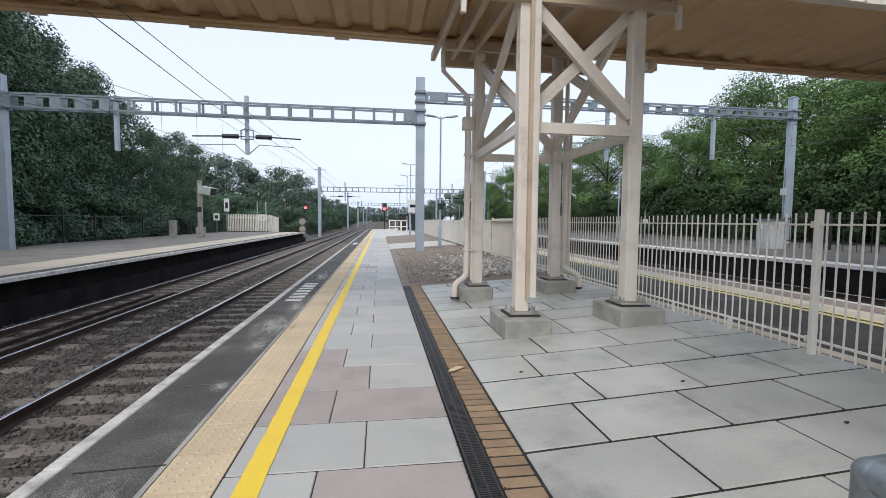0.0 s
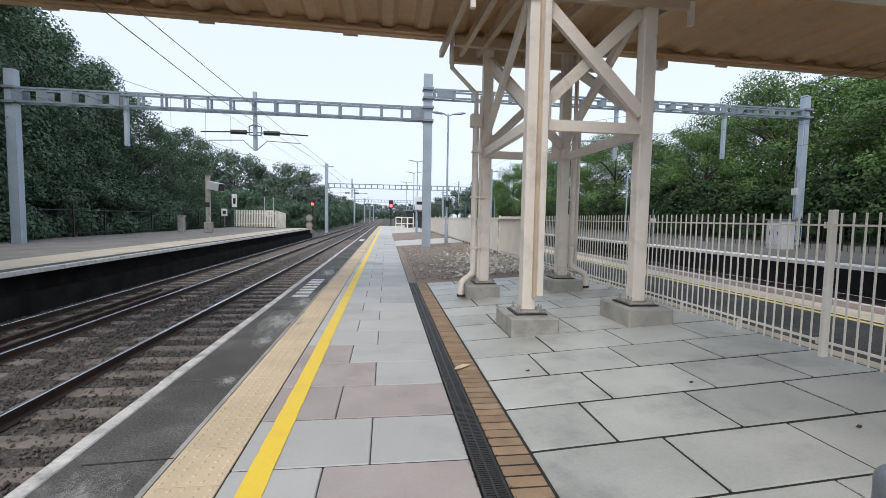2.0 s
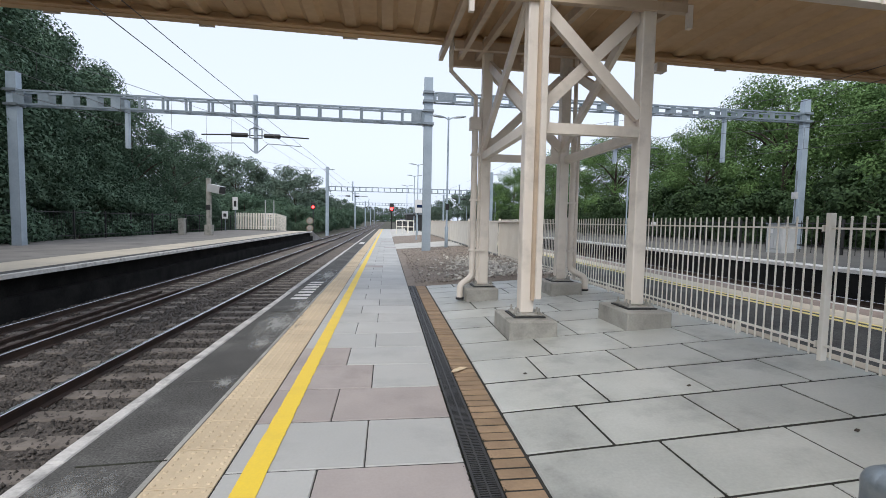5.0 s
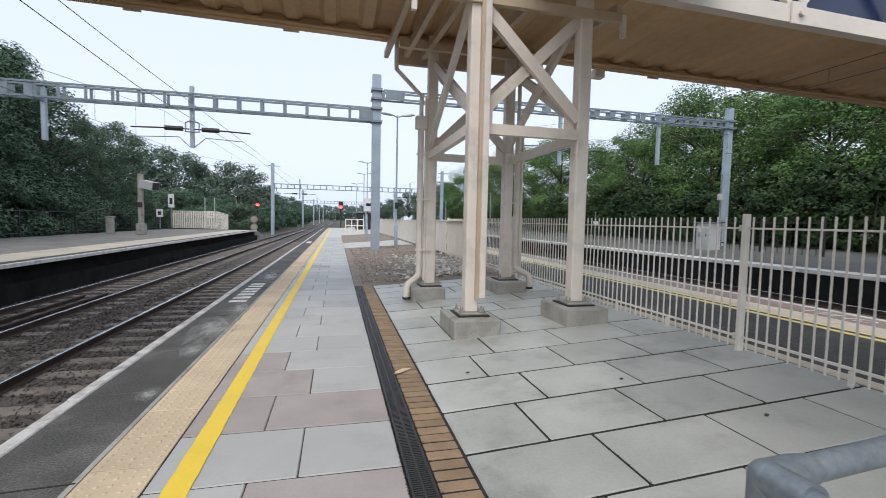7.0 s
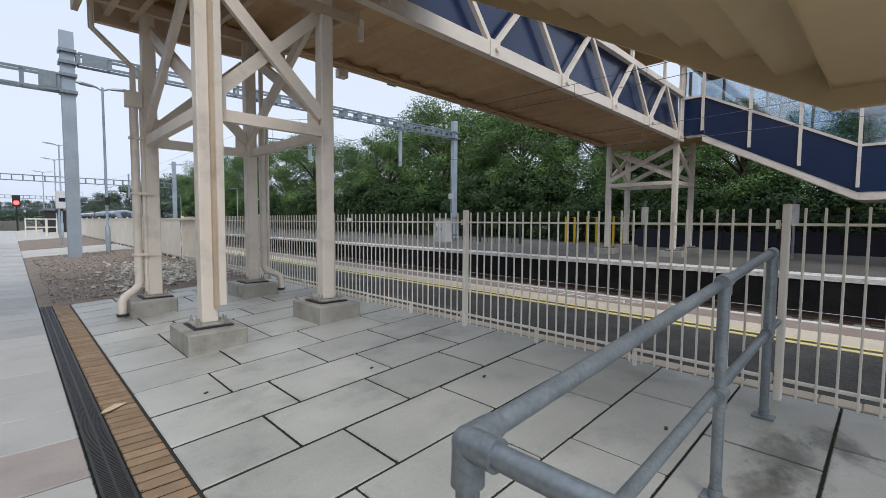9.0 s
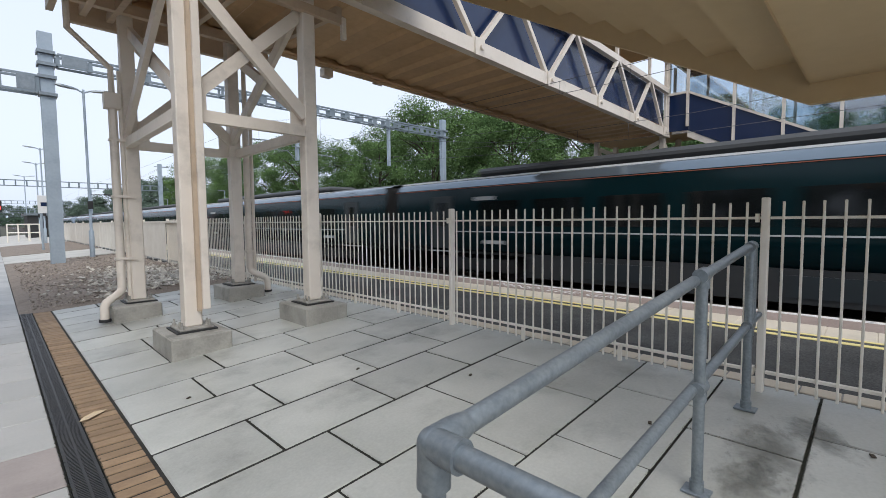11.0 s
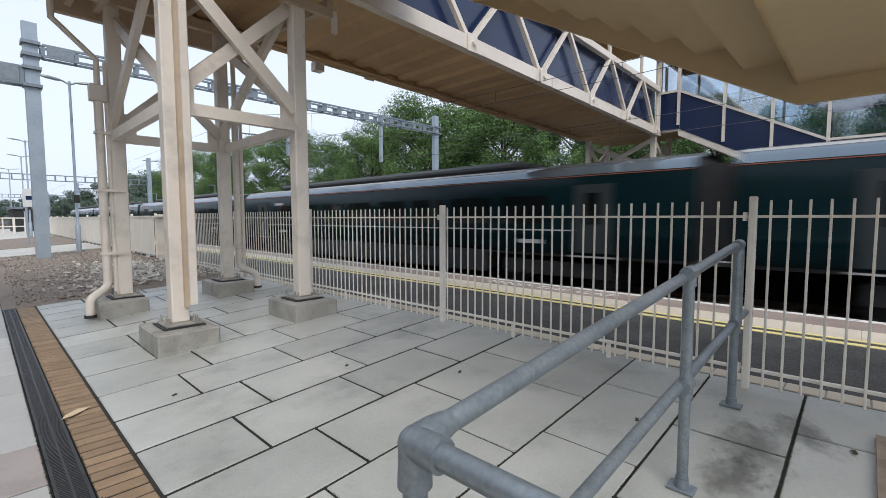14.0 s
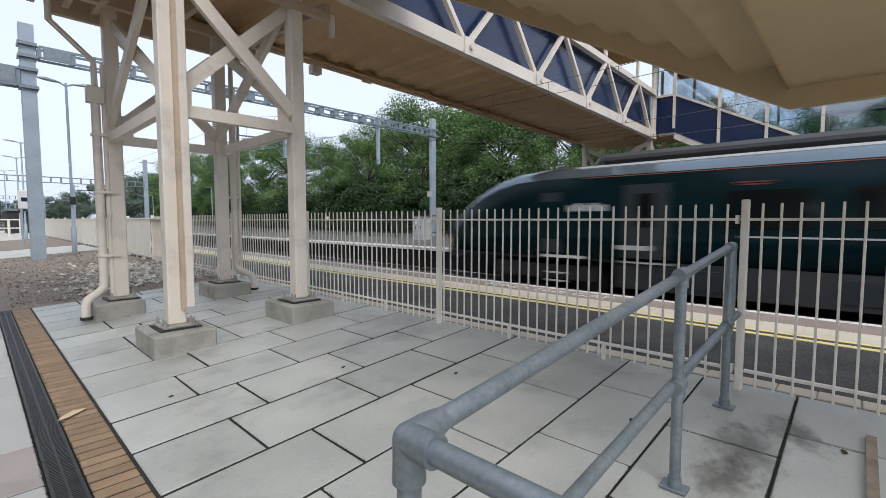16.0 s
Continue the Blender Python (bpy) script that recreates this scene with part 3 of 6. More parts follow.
def enclosed_stair(x0, x1, y_top, z_top, y_low, z_low, y_end, treads, panelled):
    st = thing("staircase", (x0, y_low, z_low), "tan steel staircase of the footbridge seen from below" if not panelled else
               "covered staircase with navy panels, white framing and a band of windows", "staircase", "footbridge stairs")
    bm = bmesh.new()
    dy, dz = (y_top - y_low) / treads, (z_top - z_low) / treads
    prof = []
    for k in range(treads):
        prof += [(y_low + k * dy, z_low + k * dz), (y_low + k * dy, z_low + (k + 1) * dz)]
    prof += [(y_top, z_top)]
    a = [bm.verts.new((x0 + 0.02, y, z)) for y, z in prof]
    b = [bm.verts.new((x1 - 0.02, y, z)) for y, z in prof]
    c = [bm.verts.new((x0 + 0.02, y, z + 0.12)) for y, z in prof]
    d = [bm.verts.new((x1 - 0.02, y, z + 0.12)) for y, z in prof]
    for i in range(len(prof) - 1):
        bm.faces.new((a[i], a[i + 1], b[i + 1], b[i]))
        bm.faces.new((c[i], d[i], d[i + 1], c[i + 1]))
    part("flight", bm, soffit_m if panelled else stair_m, st, "stepped tan soffit")
    part("landing", boxed(x0 + 0.02, x1 - 0.02, y_end, y_low, z_low + 0.02, z_low + 0.2), soffit_m if panelled else stair_m, st)
    if not panelled:
        flange = bmesh.new()
        for ya, za, yb, zb in ((y_top, z_top, y_low, z_low), (y_low, z_low, y_end, z_low)):
            q = [flange.verts.new((x, y, z - o)) for o in (0.142, 0.112) for x, y, z in ((x0 - 0.04, ya, za), (x0 + 0.24, ya, za), (x0 + 0.24, yb, zb), (x0 - 0.04, yb, zb))]
            for f in ((0, 1, 2, 3), (7, 6, 5, 4), (0, 4, 5, 1), (1, 5, 6, 2), (2, 6, 7, 3), (3, 7, 4, 0)):
                flange.faces.new([q[i] for i in f])
        bmesh.ops.recalc_face_normals(flange, faces=flange.faces)
        part("stringer_flange", flange, stair_m, st)
    for x in (x0, x1):
        part("stringer", upright(x, y_top, z_top - 0.14, y_low, z_low - 0.14, 0.36, 0.08), cream_m if panelled else stair_m, st)
        part("landing_edge", upright(x, y_low, z_low - 0.14, y_end, z_low - 0.14, 0.36, 0.08), cream_m if panelled else stair_m, st)
    return st


near_stair = enclosed_stair(2.15, 4.9, 5.3, 5.19, 0.467, 2.473, -2.6, 13, False)
far_stair = enclosed_stair(16.8, 19.0, 4.75, 4.33, 0.885, 2.25, -3.5, 13, True)

# ---- far stair cladding ----
def far_stair_line(y):
    """Height of the stair's lower edge along its run."""
    return 2.25 if y < 0.885 else 2.25 + (y - 0.885) * (4.33 - 2.25) / (4.75 - 0.885)


ys = [5.45, 4.75, 3.42, 2.17, 0.885, -0.6, -2.1, -3.5]
for x, s in ((16.76, -1), (19.04, 1)):
    for ya, yb in zip(ys, ys[1:]):
        za, zb = far_stair_line(min(ya, 4.75)), far_stair_line(yb)
        part("panel", upright(x, ya, za + 0.08, yb, zb + 0.08, 1.22, 0.03), blue_m, far_stair, "navy blue sheet panel")
        part("sill", bar((x + s * 0.03, ya, za + 1.33), (x + s * 0.03, yb, zb + 1.33), 0.06, 0.07), cream_m, far_stair)
        pane = part("window_pane", upright(x, ya, za + 1.37, yb, zb + 1.37, 1.07, 0.012), glass_m, far_stair, "clear window pane")
        pane.visible_shadow = False
        part("head_rail", upright(x, ya, za + 2.44, yb, zb + 2.44, 0.12, 0.07), blue_m, far_stair)
    for y in ys:
        z = far_stair_line(min(y, 4.75))
        part("mullion", bar((x + s * 0.04, y, z + 0.2), (x + s * 0.04, y, z + 2.5), 0.08, 0.08), cream_m, far_stair)
bm = bmesh.new()
for ya, yb in zip(ys, ys[1:]):
    beam(bm, (17.9, ya, far_stair_line(min(ya, 4.75)) + 2.62), (17.9, yb, far_stair_line(yb) + 2.62), 2.6, 0.12)
part("roof", bm, blue_m, far_stair, "low dark blue roof sheet")
part("support_post", boxed(17.0, 17.25, -0.2, 0.05, 0.24, 2.3), cream_m, far_stair)
part("support_post", boxed(18.7, 18.95, -3.3, -3.05, 0.24, 2.3), cream_m, far_stair)
part("support_post", boxed(17.0, 17.25, -3.3, -3.05, 0.24, 2.3), cream_m, far_stair)
part("upper_landing", boxed(16.9, 19.0, 4.76, 8.2, 4.405, 4.52), soffit_m, far_stair)
part("landing_edge", boxed(16.80, 16.897, 4.76, 5.25, 4.33, 4.55), cream_m, far_stair)
# Steel posts of the near stair stand behind the walkway.
part("support_post", boxed(2.55, 2.72, -2.5, -2.33, 0.0, 2.49), cream_m, near_stair)
part("support_post", boxed(4.68, 4.85, -2.5, -2.33, 0.15, 2.49), cream_m, near_stair)

# ---- downpipes on the tower ----
for x, y, side in ((1.515, 7.86, -1), (3.42, 8.0, 1)):
    dp = thing("downpipe", (x, y, slope_z(x)), "cream painted rainwater downpipe with a kicked foot", "downpipe", "downpipes on the tower")
    g = slope_z(x)
    bend = [(0, 0, 3.05), (0, 0, 0.47), (0.015, -0.01, 0.41), (0.07, -0.05, 0.36), (0.16, -0.11, 0.31), (0.215, -0.145, 0.275), (0.24, -0.16, 0.22), (0.24, -0.16, 0.004)]
    part("pipe", pipe([(x + side * a, y + b, c if c > 1 else g + c) for a, b, c in bend], 0.055, 14), cream_m, dp, smooth=True)
    part("foot_collar", pipe([(x + side * 0.24, y - 0.16, g + 0.01), (x + side * 0.24, y - 0.16, g + 0.05)], 0.072, 14), black_m, dp, "dark gully collar")
    part("conduit", pipe([(x + 0.10, y + 0.02, 3.6), (x + 0.10, y + 0.02, g + 0.2)], 0.03, 8), cream_m, dp, smooth=True)
    part("hopper", boxed(x - 0.1, x + 0.1, y - 0.08, y + 0.08, 3.05, 3.27, bevel=0.01), cream_m, dp)
    part("upper_pipe", pipe([(x, y, 3.27), (x, y, 3.62), (x - 0.45 if side < 0 else x, y, 4.05), (x - 0.45 if side < 0 else x, y, 4.7)], 0.04, 8), cream_m, dp, smooth=True)
    for z in (0.9, 1.8, 2.6):
        part("clip", boxed(x - 0.065, x + 0.20 if side < 0 else x + 0.065, y - 0.06, y + 0.06, z, z + 0.035), cream_m, dp)

# ---- fence along the island platform ----
FX = 3.99
POSTS = [0.59 + 2.99 * k for k in range(-3, 16)]
fence = thing("fence", (FX, 0.59, slope_z(FX)), "cream painted steel bar fence between the platforms", "fence")
G = slope_z(FX)
for y in POSTS:
    part("post", boxed(FX - 0.035, FX + 0.035, y - 0.022, y + 0.022, G - 0.03, G + 1.36, bevel=0.006), fence_m, fence)
    for z in (G + 0.14, G + 1.22):
        part("bracket", boxed(FX - 0.03, FX + 0.025, y + 0.036, y + 0.055, z - 0.03, z + 0.03), fence_m, fence)
for a, b in zip(POSTS, POSTS[1:]):
    for z in (G + 0.14, G + 1.22):
        part("rail", boxed(FX - 0.019, FX + 0.019, a + 0.03, b - 0.03, z - 0.009, z + 0.009), fence_m, fence)
    for k in (1, 2):
        y = a + (b - a) * k / 3
        part("foot", boxed(FX - 0.015, FX + 0.015, y - 0.015, y + 0.015, G - 0.02, G + 0.124), fence_m, fence)
for a, b in zip(POSTS, POSTS[1:]):
    if a > 12:
        x = FX + 0.021 if a < 15 else FX - 0.062
        part("panel", boxed(x, x + 0.016, a + 0.035, b - 0.035, G + 0.10, G + 1.24), fence_m, fence, "solid cream sheet panel against the bars")
        part("cap_rail", boxed(FX - 0.085, FX + 0.05, a + 0.032, b - 0.032, G + 1.241, G + 1.29), fence_m, fence)
pale = bmesh.new()
box(pale, -0.0075, 0.0075, -0.0075, 0.0075, 0.03, 1.33, bevel=0.003)
pale_me = bpy.data.meshes.new("pale")
pale.to_mesh(pale_me)
pale.free()
pale_me.materials.append(fence_m)
far_pales = bmesh.new()
for a, b in zip(POSTS[:-1], POSTS[1:]):
    for k in range(1, 29):
        y = a + (b - a) * k / 29
        if -2.5 < a < 15:
            p = new("pale", pale_me)
            p.parent = fence
            p.location = Vector((FX - 0.028, y, G)) - BASE[fence.name]
        elif a < 0:
            box(far_pales, FX - 0.037, FX - 0.019, y - 0.0075, y + 0.0075, G + 0.04, G + 1.33)
tagged(part("pale_run", far_pales, fence_m, fence), kind="stuff")

# ---- tubular handrail under the stair ----
hr = thing("handrail", (0.80, 0.62, 0.0), "galvanised tubular steel handrail guarding the low stair", "handrail")
R = 0.0255
elbow = Vector((0.838, 0.65, 0.977))
end = Vector((3.66, 0.61, 1.25))
part("top_rail", pipe([elbow + Vector((0.075, 0, 0.006)), end], R, 16), galv_m, hr, smooth=True)
part("side_rail", pipe([elbow + Vector((0, -0.075, 0)), (0.838, -2.6, 0.977)], R, 16), galv_m, hr, smooth=True)
part("corner_post", pipe([(0.838, 0.65, 0.0), elbow - Vector((0, 0, 0.07))], R, 16), galv_m, hr, smooth=True)
knuckle = bmesh.new()
bmesh.ops.create_icosphere(knuckle, subdivisions=4, radius=0.0345, matrix=Matrix.Translation(elbow))
part("corner_fitting", knuckle, galv_m, hr, "rounded cast corner fitting", smooth=True)
for leg, radii in ((Vector((0.095, 0, 0.008)), (0.034, 0.033, 0.030, 0.0262)), (Vector((0, -0.075, 0)), (0.034, 0.034, 0.0345, 0.0345)), (Vector((0, 0, -0.085)), (0.034, 0.034, 0.0355, 0.0355))):
    part("corner_socket", pipe([elbow, elbow + leg * 0.55, elbow + leg * 0.85, elbow + leg * 1.04], list(radii), 24), galv_m, hr, smooth=True)
mid0, mid1 = Vector((0.845, 0.65, 0.455)), Vector((3.66, 0.61, 0.74))
part("mid_rail", pipe([mid0, mid1], R, 16), galv_m, hr, smooth=True)
part("mid_rail", pipe([(0.845, 0.65, 0.455), (0.845, -2.6, 0.455)], R, 16), galv_m, hr, smooth=True)
for x, zt in ((2.545, 1.165), (3.62, 1.247)):
    g = slope_z(x)
    y = 0.605
    part("post", pipe([(x, y, g), (x, y, zt)], R, 16), galv_m, hr, smooth=True)
    part("foot_plate", boxed(x - 0.045, x + 0.045, y - 0.06, y + 0.06, g + 0.001, g + 0.014, bevel=0.003), galv_m, hr)
    part("foot_collar", pipe([(x, y, g + 0.012), (x, y, g + 0.06)], 0.032, 14), galv_m, hr, smooth=True)
    for z in (zt - 0.002, mid0.z + (mid1.z - mid0.z) * (x - 0.845) / 2.815):
        part("tee_fitting", pipe([(x - 0.045, y, z - 0.003), (x + 0.045, y, z + 0.003)], 0.034, 14), galv_m, hr, smooth=True)
        part("tee_fitting", pipe([(x, y, z - 0.06), (x, y, z - 0.01)], 0.033, 14), galv_m, hr, smooth=True)
part("wall_tie", pipe([(3.62, 0.605, 0.74), (FX - 0.05, 0.60, 0.76)], 0.02, 10), galv_m, hr, smooth=True)
part("end_return", pipe([(3.66, 0.61, 1.25), (3.72, 0.61, 1.22), (3.73, 0.61, 1.0), (3.73, 0.61, 0.8), (3.66, 0.61, 0.745)], R, 12), galv_m, hr, smooth=True)
for y in (-1.3, -2.6):
    part("post", pipe([(0.845, y, 0.0), (0.845, y, 0.985)], R, 12), galv_m, hr, smooth=True)

# ---- overhead line gantries ----


def truss(bm_parent, xa, xb, y, z0, z1, name="truss"):
    """A box truss of two chords with battens, along x."""
    tr = part(name, bar((xa, y - 0.2, z1), (xb, y - 0.2, z1), 0.07, 0.07), truss_m, bm_parent)
    part("chord", bar((xa, y + 0.2, z1), (xb, y + 0.2, z1), 0.07, 0.07), truss_m, tr)
    part("chord", bar((xa, y - 0.2, z0), (xb, y - 0.2, z0), 0.07, 0.07), truss_m, tr)
    part("chord", bar((xa, y + 0.2, z0), (xb, y + 0.2, z0), 0.07, 0.07), truss_m, tr)
    n = max(2, int((xb - xa) / 0.86))
    for k in range(n + 1):
        x = xa + (xb - xa) * k / n
        w = 0.2 if x < -10.2 else 0.14 if x > 8 and y < 30 else 0.055
        b = boxed(x - w, x + w, y - 0.208, y - 0.198, z0, z1)
        box(b, x - w, x + w, y + 0.198, y + 0.208, z0, z1)
        box(b, x - 0.02, x + 0.02, y - 0.2, y + 0.2, z0 - 0.03, z0 + 0.01)
        part("batten", b, truss_m, tr)
    return tr


def insulator(x, y, z, d):
    b = pipe([(x, y, z), (x + d * 0.35, y, z)], 0.022, 8)
    tube(b, [(x + d * 0.35, y, z), (x + d * 1.0, y, z)], 0.095, 8)
    tube(b, [(x + d * 1.0, y, z), (x + d * 2.2, y, z - 0.04)], 0.03, 8)
    return b


def gantry(y, detailed=True):
    g = thing("line_gantry", (1.76, y, 0.0), "grey-blue steel portal gantry carrying the overhead wires", "gantry", "overhead line gantries")
    for x, zb, zt, w in ((1.76, 0.0, 7.8, 0.19), (20.7, 0.6, 7.85, 0.17), (-14.9, 0.1, 7.05, 0.19)):
        part("mast", boxed(x - w, x + w, y - w * 0.8, y + w * 0.8, zb - 1.0, zt, bevel=0.01), mast_m, g)
        for z in ((5.76, 6.33, 6.75, 7.14) if 0 < x < 5 else (6.75, 7.14) if x > 0 else (5.76, 6.33)):
            part("clamp", boxed(x - w - 0.05, x + w + 0.05, y - 0.26, y + 0.26, z - 0.05, z + 0.05), galv_m, g)
    truss(g, -14.6, 1.5, y, 5.78, 6.31)
    truss(g, 2.05, 20.45, y, 6.77, 7.12)
    for x, z, zl in ((-5.63, 6.3, 4.2), (-10.7, 5.8, 4.2), (10.7, 6.8, 4.4), (16.3, 6.8, 4.6)):
        tube_ob = part("drop_post", boxed(x - 0.07, x + 0.07, y - 0.08, y + 0.08, zl, z + 0.35), mast_m, g)
        if x in (-5.63, 10.7):
            for d in (-1, 1):
                part("insulator", insulator(x, y, 4.95 if x < 0 else 5.2, d), black_m if x < 0 else galv_m, tube_ob)
                part("arm", pipe([(x + d * 0.1, y, zl + 0.05), (x + d * 0.5, y, zl + 0.42), (x + d * 1.9, y, zl + 0.36)], 0.02, 6), galv_m, tube_ob)
            part("cage", pipe([(x, y - 0.2, zl + 0.6), (x - 0.25, y, zl + 0.65), (x - 0.25, y, zl + 1.0), (x, y - 0.2, zl + 1.05), (x + 0.25, y, zl + 1.0), (x + 0.25, y, zl + 0.65), (x, y - 0.2, zl + 0.6)], 0.03, 6),
                 galv_m, tube_ob)
    return g


first_gantry = gantry(20.14)
part("junction_plate", boxed(2.15, 2.85, 19.90, 19.93, 6.80, 7.09, bevel=0.008), galv_m, first_gantry)
part("junction_plate", boxed(1.0, 1.45, 19.90, 19.93, 5.81, 6.28, bevel=0.008), galv_m, first_gantry)


def long_gantry(y):
    """A single beam right across all four tracks, on two masts."""
    g = thing("line_gantry", (-8.6, y, -1.0), "long grey steel gantry across all the tracks", "gantry", "long line gantries")
    for x in (-8.6, 15.6):
        part("mast", boxed(x - 0.22, x + 0.22, y - 0.18, y + 0.18, -1.05, 9.0, bevel=0.01), mast_m, g)
        part("mast_arm", boxed(x - 0.6, x + 1.0, y - 0.04, y + 0.04, 8.6, 8.68), truss_m, g)
    truss(g, -8.37, 15.37, y, 5.6, 6.2)
    for x in (-5.0, 10.7):
        post = part("drop_post", boxed(x - 0.08, x + 0.08, y - 0.08, y + 0.08, 4.2, 7.0), mast_m, g)
        for d in (-1, 1):
            part("insulator", insulator(x, y, 4.9, d), black_m, post)
    return g


second_gantry = long_gantry(66.0)
for y in (123, 180, 240, 305):
    copy_thing(second_gantry, pose(-8.6, y, -1.0))

# Wires: both dip under the footbridge; the carrier sags between the gantries over the contact wire.
SUP = [-32, 3.5, 9.5, 20.14, 66, 123, 180]
for x, contact, carrier in ((-3.43, (3.9, 3.82, 3.83, 4.0, 4.1, 4.2, 4.2), (4.9, 4.17, 4.18, 4.34, 5.6, 5.6, 5.6)),
                            (-6.63, (4.2, 4.0, 4.0, 4.2, 4.2, 4.2, 4.2), (6.0, 4.4, 4.45, 5.6, 6.0, 6.0, 6.0)),
                            (8.87, (4.4, 4.12, 4.15, 4.45, 4.5, 4.5, 4.5), (5.9, 4.36, 4.42, 6.0, 6.2, 6.2, 6.2)),
                            (12.5, (3.9, 3.6, 3.68, 4.3, 4.5, 4.5, 4.5), (5.9, 4.04, 4.1, 5.6, 6.2, 6.2, 6.2))):
    w = thing("overhead_wire", (x, SUP[0], contact[0]), "thin dark overhead contact and carrier wires", "wire", "overhead wires")
    part("contact_wire", tube(bmesh.new(), [(x + (0.12 if k % 2 else -0.12), y, z) for k, (y, z) in enumerate(zip(SUP, contact))], 0.0065, 5), cable_m, w)
    pts = []
    for (a, za), (b, zb) in zip(zip(SUP, carrier), zip(SUP[1:], carrier[1:])):
        for k in range(8):
            u = k / 8
            pts.append((x, a + (b - a) * u, za + (zb - za) * u - (0.7 if b - a > 15 else 0.0) * u * (1 - u)))
    part("carrier_wire", tube(bmesh.new(), pts, 0.0065, 5), cable_m, w)
    for i, (px, py, pz) in enumerate(pts):
        if i % 2 == 0 and py < 100 and x != -3.43:
            low = float(np.interp(py, SUP, contact))
            if pz - low > 0.15:
                part("dropper", tube(bmesh.new(), [(px, py, pz), (px, py, low)], 0.005, 4), cable_m, w)
LONG = [-32, 20.14, 66, 123, 180]
for x, z in ((-12.5, 5.6), (21.3, 6.0), (19.9, 6.5)):
    w = thing("feeder_wire", (x, -32, z), "thin dark feeder cable along the line", "wire", "feeder wires")
    pts = []
    for a, b in zip(LONG, LONG[1:]):
        xa, za = (x, z) if a < 30 else (-8.9 if x < 0 else 15.9 + 0.25 * (x > 20), 8.7)
        xb, zb = (x, z) if b < 30 else (-8.9 if x < 0 else 15.9 + 0.25 * (x > 20), 8.7)
        pts += [(xa + (xb - xa) * k / 8, a + (b - a) * k / 8, za + (zb - za) * k / 8 - 2.4 * (k / 8) * (1 - k / 8)) for k in range(8)]
    part("cable", tube(bmesh.new(), pts, 0.009, 5), cable_m, w)

# ---- lamp posts ----


def lamp_post(x, y, z, h):
    lp = thing("lamp_post", (x, y, z), "slim grey double-headed platform lamp post", "lamp post", "platform lamp posts")
    part("shaft", pipe([(x, y, z), (x, y, z + 1.15), (x, y, z + 1.2), (x, y, z + h)], [0.085, 0.085, 0.05, 0.04], 10), mast_m, lp, smooth=True)
    for d in (-1, 1):
        part("arm", pipe([(x, y, z + h - 0.12), (x + d * 0.2, y, z + h - 0.02)], 0.03, 8), mast_m, lp)
        b = bmesh.new()
        sec = [(0.15, 0.03, 0.02), (0.35, 0.12, 0.05), (0.65, 0.14, 0.055), (0.85, 0.06, 0.03)]
        rings = []
        for o, wy, hz_ in sec:
            zc = z + h - 0.04 + 0.12 * o
            rings.append([b.verts.new((x + d * o, y + wy * cy, zc + hz_ * cz)) for cy, cz in ((-1, -0.6), (1, -0.6), (0.8, 0.6), (-0.8, 0.6))])
        for r0, r1 in zip(rings, rings[1:]):
            for k in range(4):
                b.faces.new((r0[k], r0[(k + 1) % 4], r1[(k + 1) % 4], r1[k]))
        b.faces.new(rings[0])
        b.faces.new(rings[-1])
        bmesh.ops.recalc_face_normals(b, faces=b.faces)
        part("lamp_head", b, galv_m, lp)
    return lp


lamp_a = lamp_post(2.9, 21.7, 0.0, 6.5)
part("sign_bracket", boxed(2.82, 2.98, 21.5, 21.6, 2.0, 2.3), black_m, lamp_a, "small black box")
for x, y in ((2.7, 40.0), (3.0, 50.0), (2.8, 64.0)):
    copy_thing(lamp_a, pose(x, y, 0.0))
for x, y in ((17.6, 31.0), (18.5, 52.0), (18.5, 75.0), (18.0, 100.0)):
    ql = thing("platform_lamp", (x, y, 0.3), "slim grey lamp post on the far platform", "lamp post", "far platform lamps")
    part("shaft", pipe([(x, y, 0.3), (x, y, 5.0)], 0.05, 8), mast_m, ql)
    part("head", boxed(x - 0.7, x + 0.02, y - 0.1, y + 0.1, 4.95, 5.05, bevel=0.02), galv_m, ql)

# ---- things on the west platform across the tracks ----
PZ = 0.12
back = thing("back_fence", (-16.2, 5, PZ), "dark green steel bar fence in front of the bank", "fence")
for k in range(20):
    y = 2 + k * 2.6
    part("post", boxed(-16.23, -16.17, y - 0.03, y + 0.03, PZ, PZ + 1.55), black_m, back)
    for z in (0.2, 1.4):
        part("rail", boxed(-16.215, -16.185, y + 0.03, y + 2.57, PZ + z, PZ + z + 0.04), black_m, back)
for k in range(200):
    y = 2.13 + k * 0.26
    part("bar", boxed(-16.206, -16.194, y - 0.005, y + 0.005, PZ + 0.02, PZ + 1.5), black_m, back)

cp = thing("camera_post", (-12.85, 34.2, PZ), "concrete-footed grey post with a large hooded monitor", "monitor post")
part("foot", boxed(-13.1, -12.6, 33.95, 34.45, PZ, PZ + 0.75, bevel=0.03), concrete_m, cp)
part("shaft", boxed(-12.99, -12.71, 34.06, 34.34, PZ + 0.751, PZ + 4.1, bevel=0.02), concrete_m, cp)
hood = bmesh.new()
beam(hood, (-12.7, 34.1, 3.55), (-11.75, 33.7, 3.36), 0.62, 0.55)
part("hood", hood, pale_grey_m, cp, "pale grey monitor hood")
part("screen", bar((-11.745, 33.698, 3.359), (-11.73, 33.692, 3.356), 0.56, 0.49), black_m, cp, "dark screen")
part("label_band", boxed(-13.0, -12.7, 34.04, 34.055, 1.95, 2.3), black_m, cp)
bn = thing("cabinet", (-14.6, 34.0, PZ), "small grey metal equipment cabinet", "cabinet")
